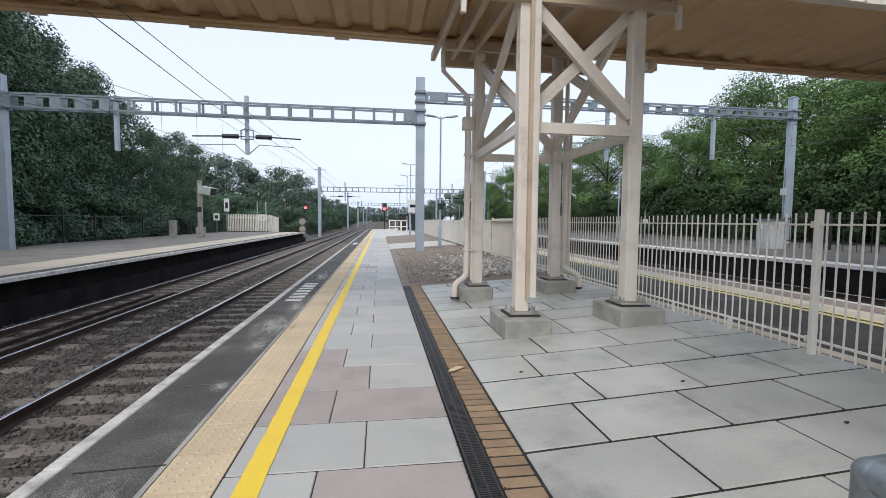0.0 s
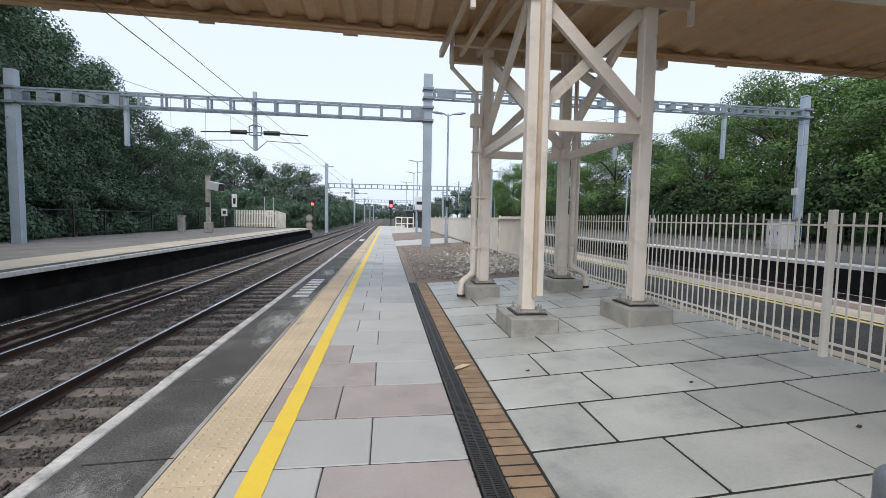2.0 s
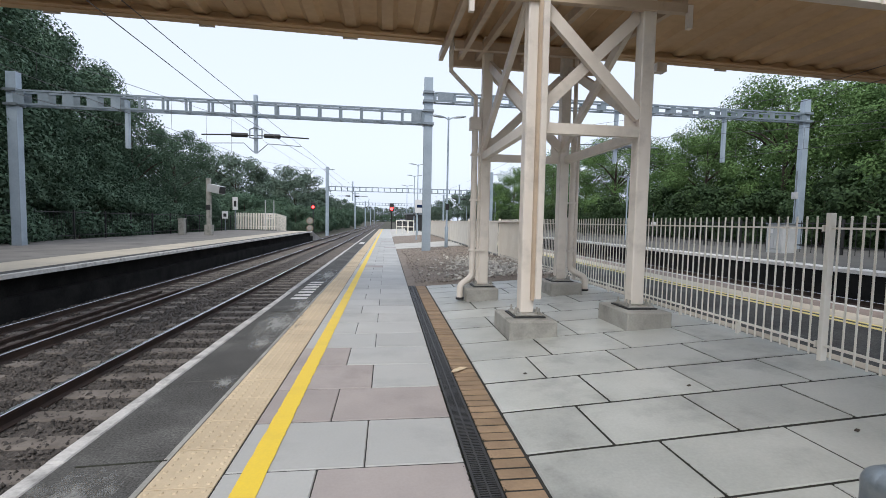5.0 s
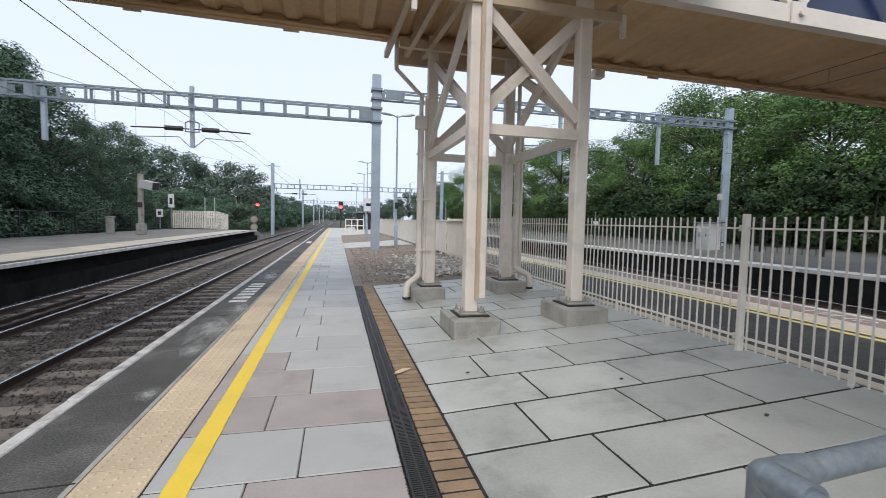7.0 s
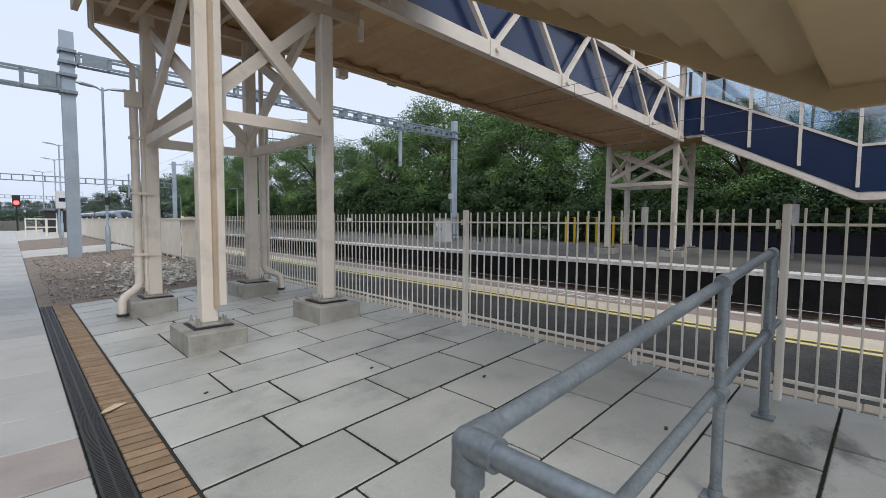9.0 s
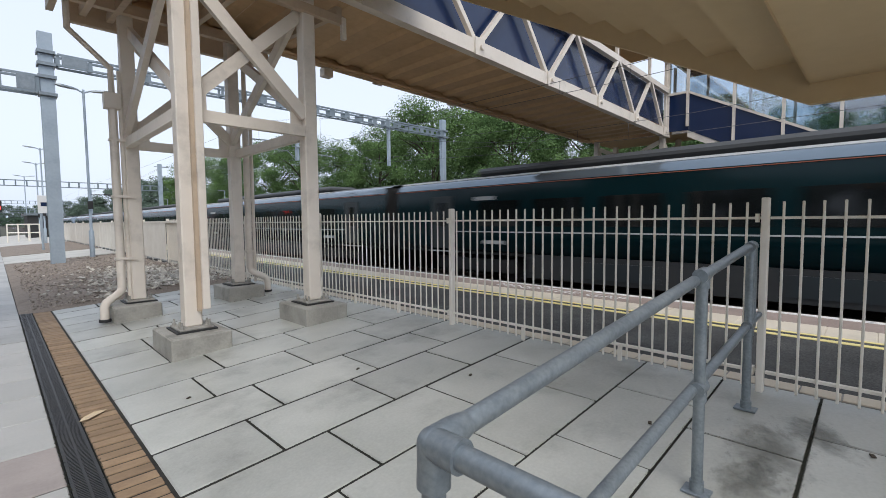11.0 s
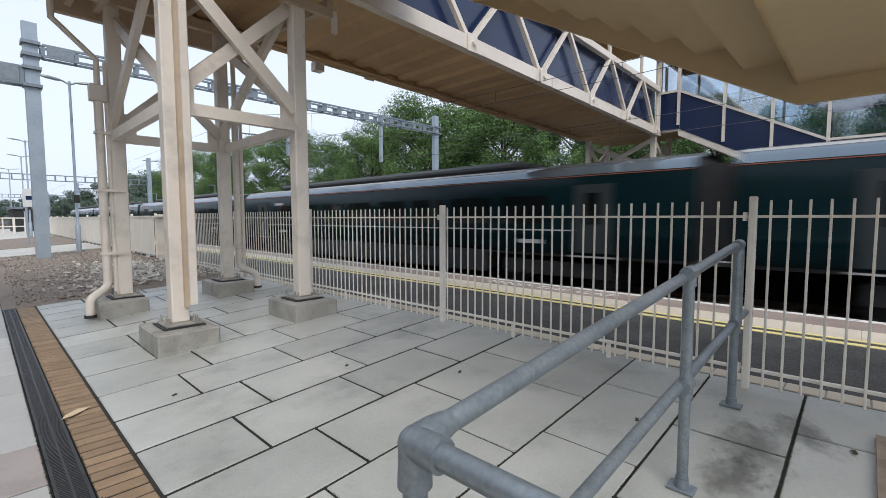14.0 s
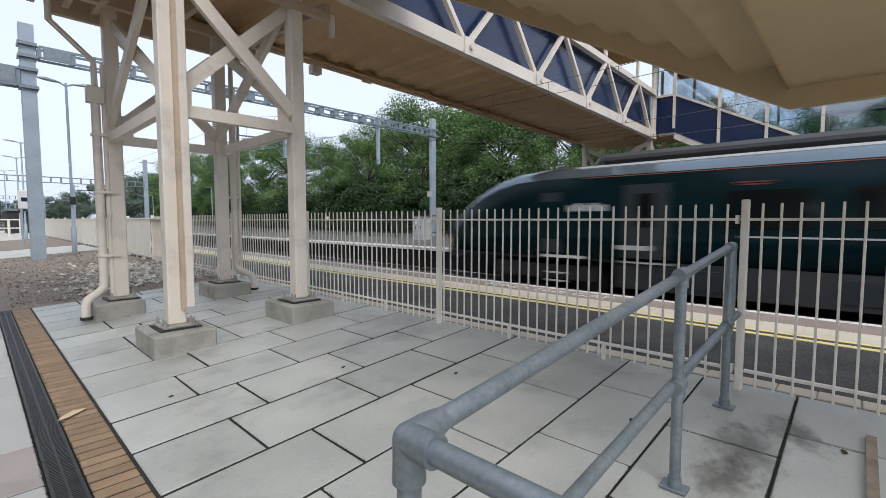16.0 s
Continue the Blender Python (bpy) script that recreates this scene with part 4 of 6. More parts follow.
part("body", boxed(-14.80, -14.42, 33.8, 34.2, PZ, PZ + 1.1, bevel=0.02), concrete_m, bn)
part("lid", boxed(-14.83, -14.39, 33.77, 34.23, PZ + 1.101, PZ + 1.2, bevel=0.02), concrete_m, bn)


def sign_post(x, y, z, h, w, hh, label, face, poles=1):
    sp = thing("sign_post", (x, y, z), label, "sign")
    for k in range(poles):
        dx = 0 if poles == 1 else (k - 0.5) * w * 0.8
        part("pole", pipe([(x + dx, y, z), (x + dx, y, z + h)], 0.05, 8), galv_m, sp)
    part("plate", boxed(x - w / 2, x + w / 2, y - 0.09, y - 0.06, z + h - hh, z + h, bevel=0.005), face, sp)
    part("marking", boxed(x - w * 0.25, x + w * 0.25, y - 0.096, y - 0.092, z + h - hh * 0.75, z + h - hh * 0.3), black_m, sp)
    return sp


sign_post(-15.6, 45.5, PZ, 1.9, 0.55, 0.7, "grey post with a small white notice", sign_white_m)
sign_post(-15.3, 47.5, PZ, 3.4, 0.5, 1.3, "tall white indicator board on a slim post", sign_white_m)
sign_post(-15.0, 60.0, -0.9, 3.0, 0.9, 0.8, "slim post with a small white sign beyond the platform", sign_white_m)
wf = thing("picket_fence", (-12, 50, PZ), "cream painted steel railing closing the platform end", "fence")
for k in range(26):
    x = -15.9 + k * 0.165
    part("pale", boxed(x - 0.045, x + 0.045, 49.3, 49.34, PZ + 0.1, PZ + 1.85), fence_m, wf)
for k in range(14):
    y = 49.5 + k * 0.33
    part("pale", boxed(-11.73, -11.69, y - 0.045, y + 0.045, PZ - 0.3, PZ + 1.85 - 0.02 * k), fence_m, wf)
for z in (0.4, 1.5):
    part("rail", boxed(-15.98, -11.7, 49.345, 49.39, PZ + z, PZ + z + 0.06), fence_m, wf)
for k in range(2):
    ps = thing("white_pole", (-14.6 + k * 1.0, 56, -0.9), "thin pale pole beyond the platform end", "pole", "pale poles")
    part("shaft", pipe([(-14.6 + k * 1.0, 56, -1.1), (-14.6 + k * 1.0, 56, 3.6)], 0.05, 8), pale_grey_m, ps)

# ---- signals ----


def signal(x, y, z0, z1, size=1.0):
    sg = thing("railway_signal", (x, y, z0), "black railway signal showing a red light", "signal", "red signals")
    part("pole", pipe([(x, y, z0), (x, y, z1)], 0.07 * size, 8), black_m, sg)
    part("head", boxed(x - 0.28 * size, x + 0.28 * size, y - 0.06, y + 0.2, z1 - 0.5 * size, z1 + 0.55 * size, bevel=0.05), black_m, sg)
    lens = part("lens", pipe([(x, y - 0.10, z1 - 0.15 * size), (x, y - 0.065, z1 - 0.15 * size)], 0.2 * size, 14), red_glow_m, sg, "glowing red lens")
    part("hood", pipe([(x, y - 0.3, z1 + 0.1 * size), (x, y - 0.061, z1 + 0.1 * size)], 0.1 * size, 10), black_m, sg)
    return sg


signal(-10.9, 68.0, -1.1, 3.4, 1.0)
signal(0.75, 74.0, 0.0, 3.6, 1.3)
ds = thing("speed_sign", (-11.2, 67, -1.1), "two round speed discs on a post", "sign")
part("pole", pipe([(-11.2, 67, -1.1), (-11.2, 67, 1.6)], 0.05, 8), galv_m, ds)
for z in (1.2, 0.1):
    part("disc", pipe([(-11.2, 66.9, z), (-11.2, 66.94, z)], 0.5, 18), edging_m, ds, "weathered brown-rimmed disc")
    part("disc_face", pipe([(-11.2, 66.89, z), (-11.2, 66.898, z)], 0.36, 18), concrete_m, ds, "weathered pale face")

# ---- ramp rails, name board and hut near the platform end ----
rr = thing("ramp_railing", (1.9, 48, 0), "pale tubular railing across the ramp", "railing")
for k in range(4):
    x = 1.0 + 0.62 * k
    part("post", pipe([(x, 48, 0), (x, 48, 1.5)], 0.045 if k != 2 else 0.08, 8), fence_m, rr)
for z in (0.8, 1.45):
    part("rail", pipe([(1.0, 48, z), (2.86, 48, z)], 0.045, 8), fence_m, rr)
nb = thing("name_board", (2.3, 30.5, 0), "pale station name board on two posts", "sign")
for dx in (0.0, 0.45):
    part("post", pipe([(2.0 + dx, 30.5, 0), (2.0 + dx, 30.5, 2.9)], 0.05, 8), mast_m, nb)
part("board", boxed(1.88, 2.58, 30.4, 30.44, 2.0, 2.9, bevel=0.01), sign_white_m, nb)
part("writing", boxed(2.0, 2.46, 30.392, 30.396, 2.35, 2.55), blue_m, nb)
hut = thing("hut", (3.6, 60, 0), "small dark platform hut", "hut")
part("wall", boxed(2.6, 5.2, 58, 64, 0.0, 2.3), black_m, hut)
part("roof", boxed(2.4, 5.4, 57.8, 64.2, 2.301, 2.5), galv_m, hut)

# ---- things on the east platform ----
cab = thing("trackside_cabinet", (17.9, 18.3, 0.45), "pale grey double-door trackside cabinet", "cabinet")
part("body", boxed(17.5, 18.15, 17.72, 18.55, 0.29, 1.60, bevel=0.02), pale_grey_m, cab)
for y in (17.74, 18.15):
    dr = part("door", boxed(17.47, 17.498, y, y + 0.385, 0.5, 1.5, bevel=0.006), pale_grey_m, cab)
    part("handle", boxed(17.45, 17.468, y + 0.17, y + 0.2, 0.95, 1.1), black_m, dr)
part("notice", boxed(17.46, 17.469, 18.2, 18.36, 1.2, 1.38), sign_white_m, cab)
part("cap", boxed(17.44, 18.2, 17.67, 18.6, 1.601, 1.66, bevel=0.01), galv_m, cab)
for fx, ya, n in ((20.95, -16, 8), (18.9, 13.6, 16)):
    ez = 0.41 if fx > 20 else 0.35
    ef = thing("boundary_fence", (fx, ya, ez), "dark green steel fence along the back of the far platform", "fence", "boundary fences")
    for k in range(n):
        y = ya + k * 2.7
        part("post", boxed(fx - 0.04, fx + 0.04, y - 0.04, y + 0.04, ez - 0.1, ez + 1.5), black_m, ef)
        for z in (0.3, 1.3):
            part("rail", boxed(fx - 0.02, fx + 0.02, y + 0.04, y + 2.66, ez + z, ez + 0.05 + z), black_m, ef)
        for q in range(1, 10):
            part("bar", boxed(fx - 0.01, fx + 0.01, y + 0.27 * q - 0.01, y + 0.27 * q + 0.01, ez, ez + 1.45), black_m, ef)
bd = thing("boarding", (20.4, 2, 0.40), "low dark navy boarding behind the far platform", "hoarding")
for k in range(12):
    y = -12.6 + k * 1.75
    part("board", boxed(20.37, 20.42, y, y + 1.71, 0.39, 1.12 + 0.03 * (k % 3)), hedge_dark_m, bd)
    part("board_post", boxed(20.43, 20.50, y - 0.04, y + 0.04, 0.39, 1.2), black_m, bd)
for x, y in ((20.6, 10.3), (20.7, 9.0), (22.8, 9.0), (21.0, 11.7)):
    yp = thing("yellow_post", (x, y, 0.4), "yellow painted steel hoop on the far platform", "barrier", "yellow barriers")
    part("frame", pipe([(x, y, 0.38), (x, y, 1.7), (x, y + 0.5, 1.74), (x, y + 0.5, 0.38)], 0.06, 8), yellow_steel_m, yp)
for x, y, z in ((18.0, 7.0, 0.32), (18.2, 2.4, 0.325)):
    hp = thing("help_point", (x, y, z), "pale blue and white information panel on a post", "information panel", "information panels")
    part("post", pipe([(x, y, z), (x, y, z + 2.0)], 0.04, 8), galv_m, hp)
    part("panel", boxed(x - 0.05, x - 0.01, y - 0.13, y + 0.13, z + 1.1, z + 1.75, bevel=0.01), sign_white_m, hp)
rm = thing("aerial_post", (18.3, 18.0, 0.45), "slim grey post with a small box beside the cabinet", "post")
part("pole", pipe([(18.3, 18.0, 0.32), (18.3, 18.0, 4.0)], 0.03, 8), galv_m, rm)
part("box", boxed(18.12, 18.29, 17.85, 18.05, 2.75, 3.05, bevel=0.01), pale_grey_m, rm)
wp = thing("white_marker", (15.6, 24.5, 0.3), "thin post with a small white plate on the far platform", "sign")
part("post", pipe([(15.6, 24.5, 0.24), (15.6, 24.5, 2.2)], 0.035, 8), galv_m, wp)
part("plate", boxed(15.45, 15.75, 24.42, 24.46, 1.4, 1.65), sign_white_m, wp)
for k in range(3):
    y = -1.5 - 2.4 * k
    sr = thing("stair_foot_rail", (16.4, y, 0.35), "white tubular rail near the far stair", "railing", "white rails")
    part("frame", pipe([(16.4, y, 0.265), (16.4, y, 1.3), (16.4, y - 2.0, 1.3), (16.4, y - 2.0, 0.265)], 0.03, 8), sign_white_m, sr)

# ---- trains ----
PROFILE = [(1.22, 0.98), (1.35, 1.12), (1.375, 1.6), (1.375, 2.25), (1.36, 2.72), (1.30, 3.08)]
ROOF = [(1.30, 3.081), (1.22, 3.23), (1.0, 3.36), (0.5, 3.47), (0.0, 3.50)]


def loft(profile, stations, closed_top=False):
    """Both sides of a half profile drawn along stations (y, width factor, height factor, lift)."""
    bm = bmesh.new()
    prev = None
    both = profile + [(-x, z) for x, z in (profile[::-1] if profile[-1][0] > 0 else profile[-2::-1])]
    if not closed_top:
        halves = (profile, [(-x, z) for x, z in profile][::-1])
    else:
        halves = (both,)
    for half in halves:
        prev = None
        for y, w, h in stations:
            ring = [bm.verts.new((x * w, y, 0.98 + (z - 0.98) * h)) for x, z in half]
            if prev:
                for k in range(len(ring) - 1):
                    bm.faces.new((prev[k], prev[k + 1], ring[k + 1], ring[k]))
            prev = ring
    bmesh.ops.recalc_face_normals(bm, faces=bm.faces)
    return bm


CAR = 24.4
NOSE = [(0.0, 0.40, 0.14), (0.1, 0.54, 0.26), (0.35, 0.67, 0.38), (0.7, 0.77, 0.50), (1.2, 0.86, 0.645), (1.8, 0.92, 0.79), (2.5, 0.96, 0.91), (3.2, 0.985, 0.975), (4.1, 1.0, 1.0)]
MID = [(0.36, 1, 1), (CAR - 0.36, 1, 1)]


def mesh_of(bm, mat, smooth=False):
    me = bpy.data.meshes.new("train_piece")
    bm.to_mesh(me)
    bm.free()
    me.materials.append(mat)
    if smooth:
        me.polygons.foreach_set("use_smooth", [True] * len(me.polygons))
        me.set_sharp_from_angle(angle=radians(50))
    return me


T = {}
T["body"] = mesh_of(loft(PROFILE, MID), train_m, True)
T["roof"] = mesh_of(loft(ROOF, MID, True), train_roof_m, True)
T["nose_body"] = mesh_of(loft(PROFILE, NOSE + [(CAR - 0.36, 1, 1)]), train_m, True)
T["nose_roof"] = mesh_of(loft(ROOF, NOSE + [(CAR - 0.36, 1, 1)], True), train_roof_m, True)
for key in ("roof", "nose_roof"):
    T[key].materials.append(train_top_m)
    for poly in T[key].polygons:
        if abs(poly.center.x) < 0.9 and poly.center.y > 4.0:
            poly.material_index = 1
T["end"] = mesh_of(boxed(-1.3, 1.3, 0.37, 0.42, 0.95, 3.3), train_under_m)
T["gangway"] = mesh_of(boxed(-0.9, 0.9, -0.36, 0.36, 1.0, 3.15), black_m)
T["floor"] = mesh_of(boxed(-1.2, 1.2, 0.5, CAR - 0.2, 0.9, 0.979), train_under_m)
T["skirt"] = mesh_of(boxed(-1.30, -1.24, 6.2, CAR - 6.2, 0.30, 0.979), train_skirt_m)
T["equipment"] = mesh_of(boxed(-1.18, 1.18, 6.4, CAR - 6.4, 0.35, 0.9), train_under_m)
T["window"] = mesh_of(boxed(-1.388, -1.368, -0.75, 0.75, 1.80, 2.58), train_glass_m)
T["door"] = mesh_of(boxed(-1.384, -1.352, -0.5, 0.5, 1.05, 2.82), train_door_m)
T["step"] = mesh_of(boxed(-1.36, -1.26, -0.6, 0.6, 0.93, 0.965), pale_grey_m)
T["cab_step"] = mesh_of(boxed(-1.36, -1.24, -0.6, 0.6, 0.96, 1.03), sign_white_m)
T["foothold"] = mesh_of(boxed(-1.33, -1.24, -0.28, 0.28, 0.52, 0.56), pale_grey_m)
T["foothold_low"] = mesh_of(boxed(-1.33, -1.24, -0.28, 0.28, 0.30, 0.34), pale_grey_m)
T["louvre"] = mesh_of(boxed(-1.325, -1.302, -0.9, 0.9, 0.42, 0.85), train_door_m)
T["door_glass"] = mesh_of(boxed(-1.392, -1.385, -0.2, 0.2, 1.8, 2.6), train_glass_m)
T["plate"] = mesh_of(boxed(-1.387, -1.374, -0.4, 0.4, 1.25, 1.36), pale_grey_m)
T["line"] = mesh_of(boxed(-1.328, -1.298, 0.5, CAR - 0.5, 3.04, 3.056), orange_m)
T["nose_line"] = mesh_of(boxed(-1.328, -1.298, 5.3, CAR - 0.3, 3.04, 3.056), orange_m)
T["nose_line_far"] = mesh_of(boxed(1.298, 1.328, 5.3, CAR - 0.3, 3.04, 3.056), orange_m)
# Gutter strips are white so that the colour carries the roof-edge highlight.
T["gutter"] = mesh_of(boxed(-1.04, -0.96, 5.0, CAR - 0.3, 3.335, 3.385), sign_white_m)
T["gutter_far"] = mesh_of(boxed(0.96, 1.04, 5.0, CAR - 0.3, 3.335, 3.385), sign_white_m)
T["waist"] = mesh_of(boxed(-1.385, -1.37, 3.3, CAR - 3.3, 1.61, 1.645), pale_grey_m)
T["display"] = mesh_of(boxed(-1.385, -1.35, -0.4, 0.4, 2.62, 2.74), pale_grey_m)
crest_bm = boxed(-1.375, -1.345, -0.32, 0.32, 2.74, 2.765)
box(crest_bm, -1.375, -1.345, -0.22, 0.22, 2.69, 2.715)
T["crest"] = mesh_of(crest_bm, crest_m)
mark = bmesh.new()
for k in range(5):
    box(mark, -1.386, -1.374, -0.5 + 0.21 * k, -0.33 + 0.21 * k, 2.2, 2.36 + 0.05 * (k % 2))
T["mark"] = mesh_of(mark, pale_grey_m)
T["cab_door"] = mesh_of(boxed(-1.368, -1.34, -0.3, 0.3, 1.1, 2.72), train_door_m)
T["end_waist"] = mesh_of(boxed(-1.385, -1.37, 8.8, CAR - 3.3, 1.61, 1.645), pale_grey_m)
T["end_waist_far"] = mesh_of(boxed(1.37, 1.385, 8.8, CAR - 3.3, 1.61, 1.645), pale_grey_m)
bm = bmesh.new()
box(bm, -1.15, 1.15, -1.6, 1.6, 0.35, 0.75)
for y in (-1.3, 1.3):
    for x in (-0.78, 0.72):
        tube(bm, [(x, y, 0.43), (x + 0.12, y, 0.43)], 0.43, 16)
bmesh.ops.recalc_face_normals(bm, faces=bm.faces)
T["bogie"] = mesh_of(bm, train_under_m)
T["pod"] = mesh_of(boxed(-0.8, 0.8, -7.6, 7.6, 3.42, 3.70, bevel=0.1), train_top_m)
ws = bmesh.new()
sec = [(0.8, 0.50, 0.72, 2.34), (1.4, 0.60, 0.82, 2.78), (2.1, 0.66, 0.84, 3.12)]
prev = None
for y, w, h, z in sec:
    ring = [ws.verts.new((x, y - 0.10, z - 0.25 * abs(x) + 0.06)) for x in (-w, -w / 2, 0, w / 2, w)]
    if prev:
        for k in range(4):
            ws.faces.new((prev[k], prev[k + 1], ring[k + 1], ring[k]))
    prev = ring
T["windscreen"] = mesh_of(ws, train_glass_m, True)
T["yellow_end"] = mesh_of(loft([(1.22, 0.98), (1.35, 1.12), (1.375, 1.6), (1.375, 2.25), (0.6, 2.6), (0, 2.62)], [(-0.03, 0.415, 0.16), (0.1, 0.56, 0.285), (0.2, 0.61, 0.335)], True), train_yellow_m, True)
T["lamp"] = mesh_of(boxed(-1.07, -0.8, 0.45, 0.8, 1.3, 1.42), pale_grey_m)
T["buffer"] = mesh_of(boxed(-0.35, 0.35, -0.35, 0.5, 0.7, 1.05, bevel=0.05), black_m)


def hang(name, key, parent, y=0.0, flip=False, label=""):
    ob = new(name, T[key])
    ob.parent = parent
    ob.location = (0, y, 0)
    if flip:
        ob.rotation_euler = (0, 0, math.pi)
    if label:
        ob["label"] = label
    return ob


def train_unit(label):
    """Five cars with a tapered nose at each end; the nose tip is the origin, the cars run along +y."""
    tr = thing("train", (12.5, 0, EAST), label, "train", "coupled train units")
    for c in range(5):
        y = c * CAR
        end_car, flip = c in (0, 4), c == 4
        oy = y + CAR if flip else y
        body = hang("car_body", "nose_body" if end_car else "body", tr, oy, flip)
        k = -1 if flip else 1
        hang("roof", "nose_roof" if end_car else "roof", body, 0, False, "grey curved roof")
        hang("floor", "floor", body)
        for side in (False, True):
            hang("skirt", "skirt", body, CAR if side else 0, side)
            if not end_car:
                hang("line", "line", body, CAR if side else 0, side, "thin orange line")
                hang("waist_line", "waist", body, CAR if side else 0, side, "pale waist line")
            else:
                hang("line", "nose_line_far" if side else "nose_line", body, 0, False, "thin orange line")
                hang("waist_line", "end_waist_far" if side else "end_waist", body, 0, False, "pale waist line")
                hang("cab_door", "cab_door", body, 4.35, side, "grey cab door")
                hang("wordmark", "mark", body, 5.4, side, "pale bars of a painted mark")
            hang("gutter", "gutter_far" if side else "gutter", body, 0, False, "roof gutter, white for its highlight")
        hang("equipment", "equipment", body)
        for by in (4.0, CAR - 4.0):
            hang("bogie", "bogie", body, by)
        first = 9.2 if end_car else 4.8
        n = 6 if end_car else 8
        for i in range(n):
            for side in (False, True):
                hang("window", "window", body, first + i * 2.0, side)
        for dy in ((6.85, CAR - 2.75) if end_car else (2.75, CAR - 2.75)):
            for side in (False, True):
                hang("door", "door", body, dy, side)
                hang("step", "step", body, dy, side)
                hang("door_window", "door_glass", body, dy, side)
                if end_car and dy < 10:
                    hang("foothold", "foothold", body, 4.5, side)
                    hang("foothold", "foothold_low", body, 4.5, side)
        for side in (False, True):
            hang("display", "display", body, CAR - 4.6, side, "pale route display panel")
        for dy in (8.0, 11.2, 15.5):
            for side in (False, True):
                hang("louvre", "louvre", body, dy, side)
        for dy in (4.6, CAR - 5.0):
            for side in (False, True):
                hang("plate", "plate", body, dy + (2.0 if end_car and dy < 6 else 0.0), side)
        if end_car:
            hang("windscreen", "windscreen", body)
            hang("nose_end", "yellow_end", body, 0, False, "yellow nose end")
            hang("buffer", "buffer", body)
            hang("lamp", "lamp", body)
            for side in (False, True):
                hang("crest", "crest", body, 8.95, side)
                hang("cab_step", "cab_step", body, 4.7, side, "white step board below the cab door")
        else:
            hang("end_wall", "end", body)
        if c:
            hang("gangway", "gangway", tr, y)
        hang("roof_pod", "pod", body, 13.0)
    return tr


unit_a = train_unit("dark green five-car express train passing at speed")
unit_b = train_unit("dark green five-car express train coupled behind another")

# ---- trees ----
def crown(seed, radius, height, blobs, leaves, size):
    """A crown of many small leaves gathered in uneven clumps."""
    rng = np.random.default_rng(seed)
    ang = rng.uniform(0, 6.283, blobs)
    zz = rng.uniform(0.08, 1.0, blobs)
    wid = radius * np.sqrt(np.clip(1 - (zz * 1.9 - 0.95) ** 2 * 0.8, 0.05, 1))
    rr = wid * np.sqrt(rng.uniform(0.3, 1, blobs)) * 0.86
    c = np.stack([rr * np.cos(ang), rr * np.sin(ang), zz * height * 0.92], 1)
    br = rng.uniform(0.14, 0.33, blobs) * radius
    pick = rng.integers(0, blobs, leaves)
    d = rng.normal(size=(leaves, 3))
    d /= np.linalg.norm(d, axis=1, keepdims=True)
    face = d * 0.9 + rng.normal(size=(leaves, 3)) * 0.42 + np.array([0, 0, 0.35])
    face /= np.linalg.norm(face, axis=1, keepdims=True)
    d *= rng.uniform(0.62, 1.1, (leaves, 1))
    d[:, 2] *= 0.78
    p = c[pick] + d * br[pick, None]
    p[:, 2] = np.maximum(p[:, 2], 0.05)
    a = np.cross(face, rng.normal(size=(leaves, 3)))
    a /= np.linalg.norm(a, axis=1, keepdims=True)
    b = np.cross(face, a)
    s = rng.uniform(size * 0.5, size * 1.2, (leaves, 1))
    v = np.stack([p - a * s - b * s * 0.5, p + b * s * 0.9, p + a * s - b * s * 0.5], 1).reshape(-1, 3)
    f = np.arange(leaves * 3).reshape(-1, 3)
    me = bpy.data.meshes.new("crown")
    me.from_pydata(v.tolist(), [], f.tolist())
    return me


def tree(seed, x, y, z, height, radius, mat, trunk_h, blobs=55, leaves=9000, size=0.22, label="", name="tree"):
    t = thing(name, (x, y, z), label, name, "trees along the line" if name == "tree" else "bushes along the line")
    rng = random.Random(seed)
    bm = bmesh.new()
    tube(bm, [(x, y, z - 0.2), (x + 0.1, y, z + trunk_h * 0.6), (x, y + 0.1, z + height * 0.55), (x, y, z + height * 0.85)], [0.02 * height, 0.017 * height, 0.010 * height, 0.003 * height], 8)
    for k in range(6):
        a = rng.uniform(0, 6.28)
        h0 = z + height * rng.uniform(0.25, 0.6)
        tube(bm, [(x, y, h0), (x + 0.4 * radius * math.cos(a), y + 0.4 * radius * math.sin(a), h0 + 0.14 * height), (x + 0.75 * radius * math.cos(a), y + 0.75 * radius * math.sin(a), h0 + 0.2 * height)],
             [0.008 * height, 0.005 * height, 0.002 * height], 5)
    part("trunk", bm, trunk_m, t)
    me = crown(seed, radius, height - trunk_h, blobs, leaves, size)
    me.materials.append(mat)
    c = new("crown", me)
    c.parent = t
    c.location = (0, 0, trunk_h)
    return t


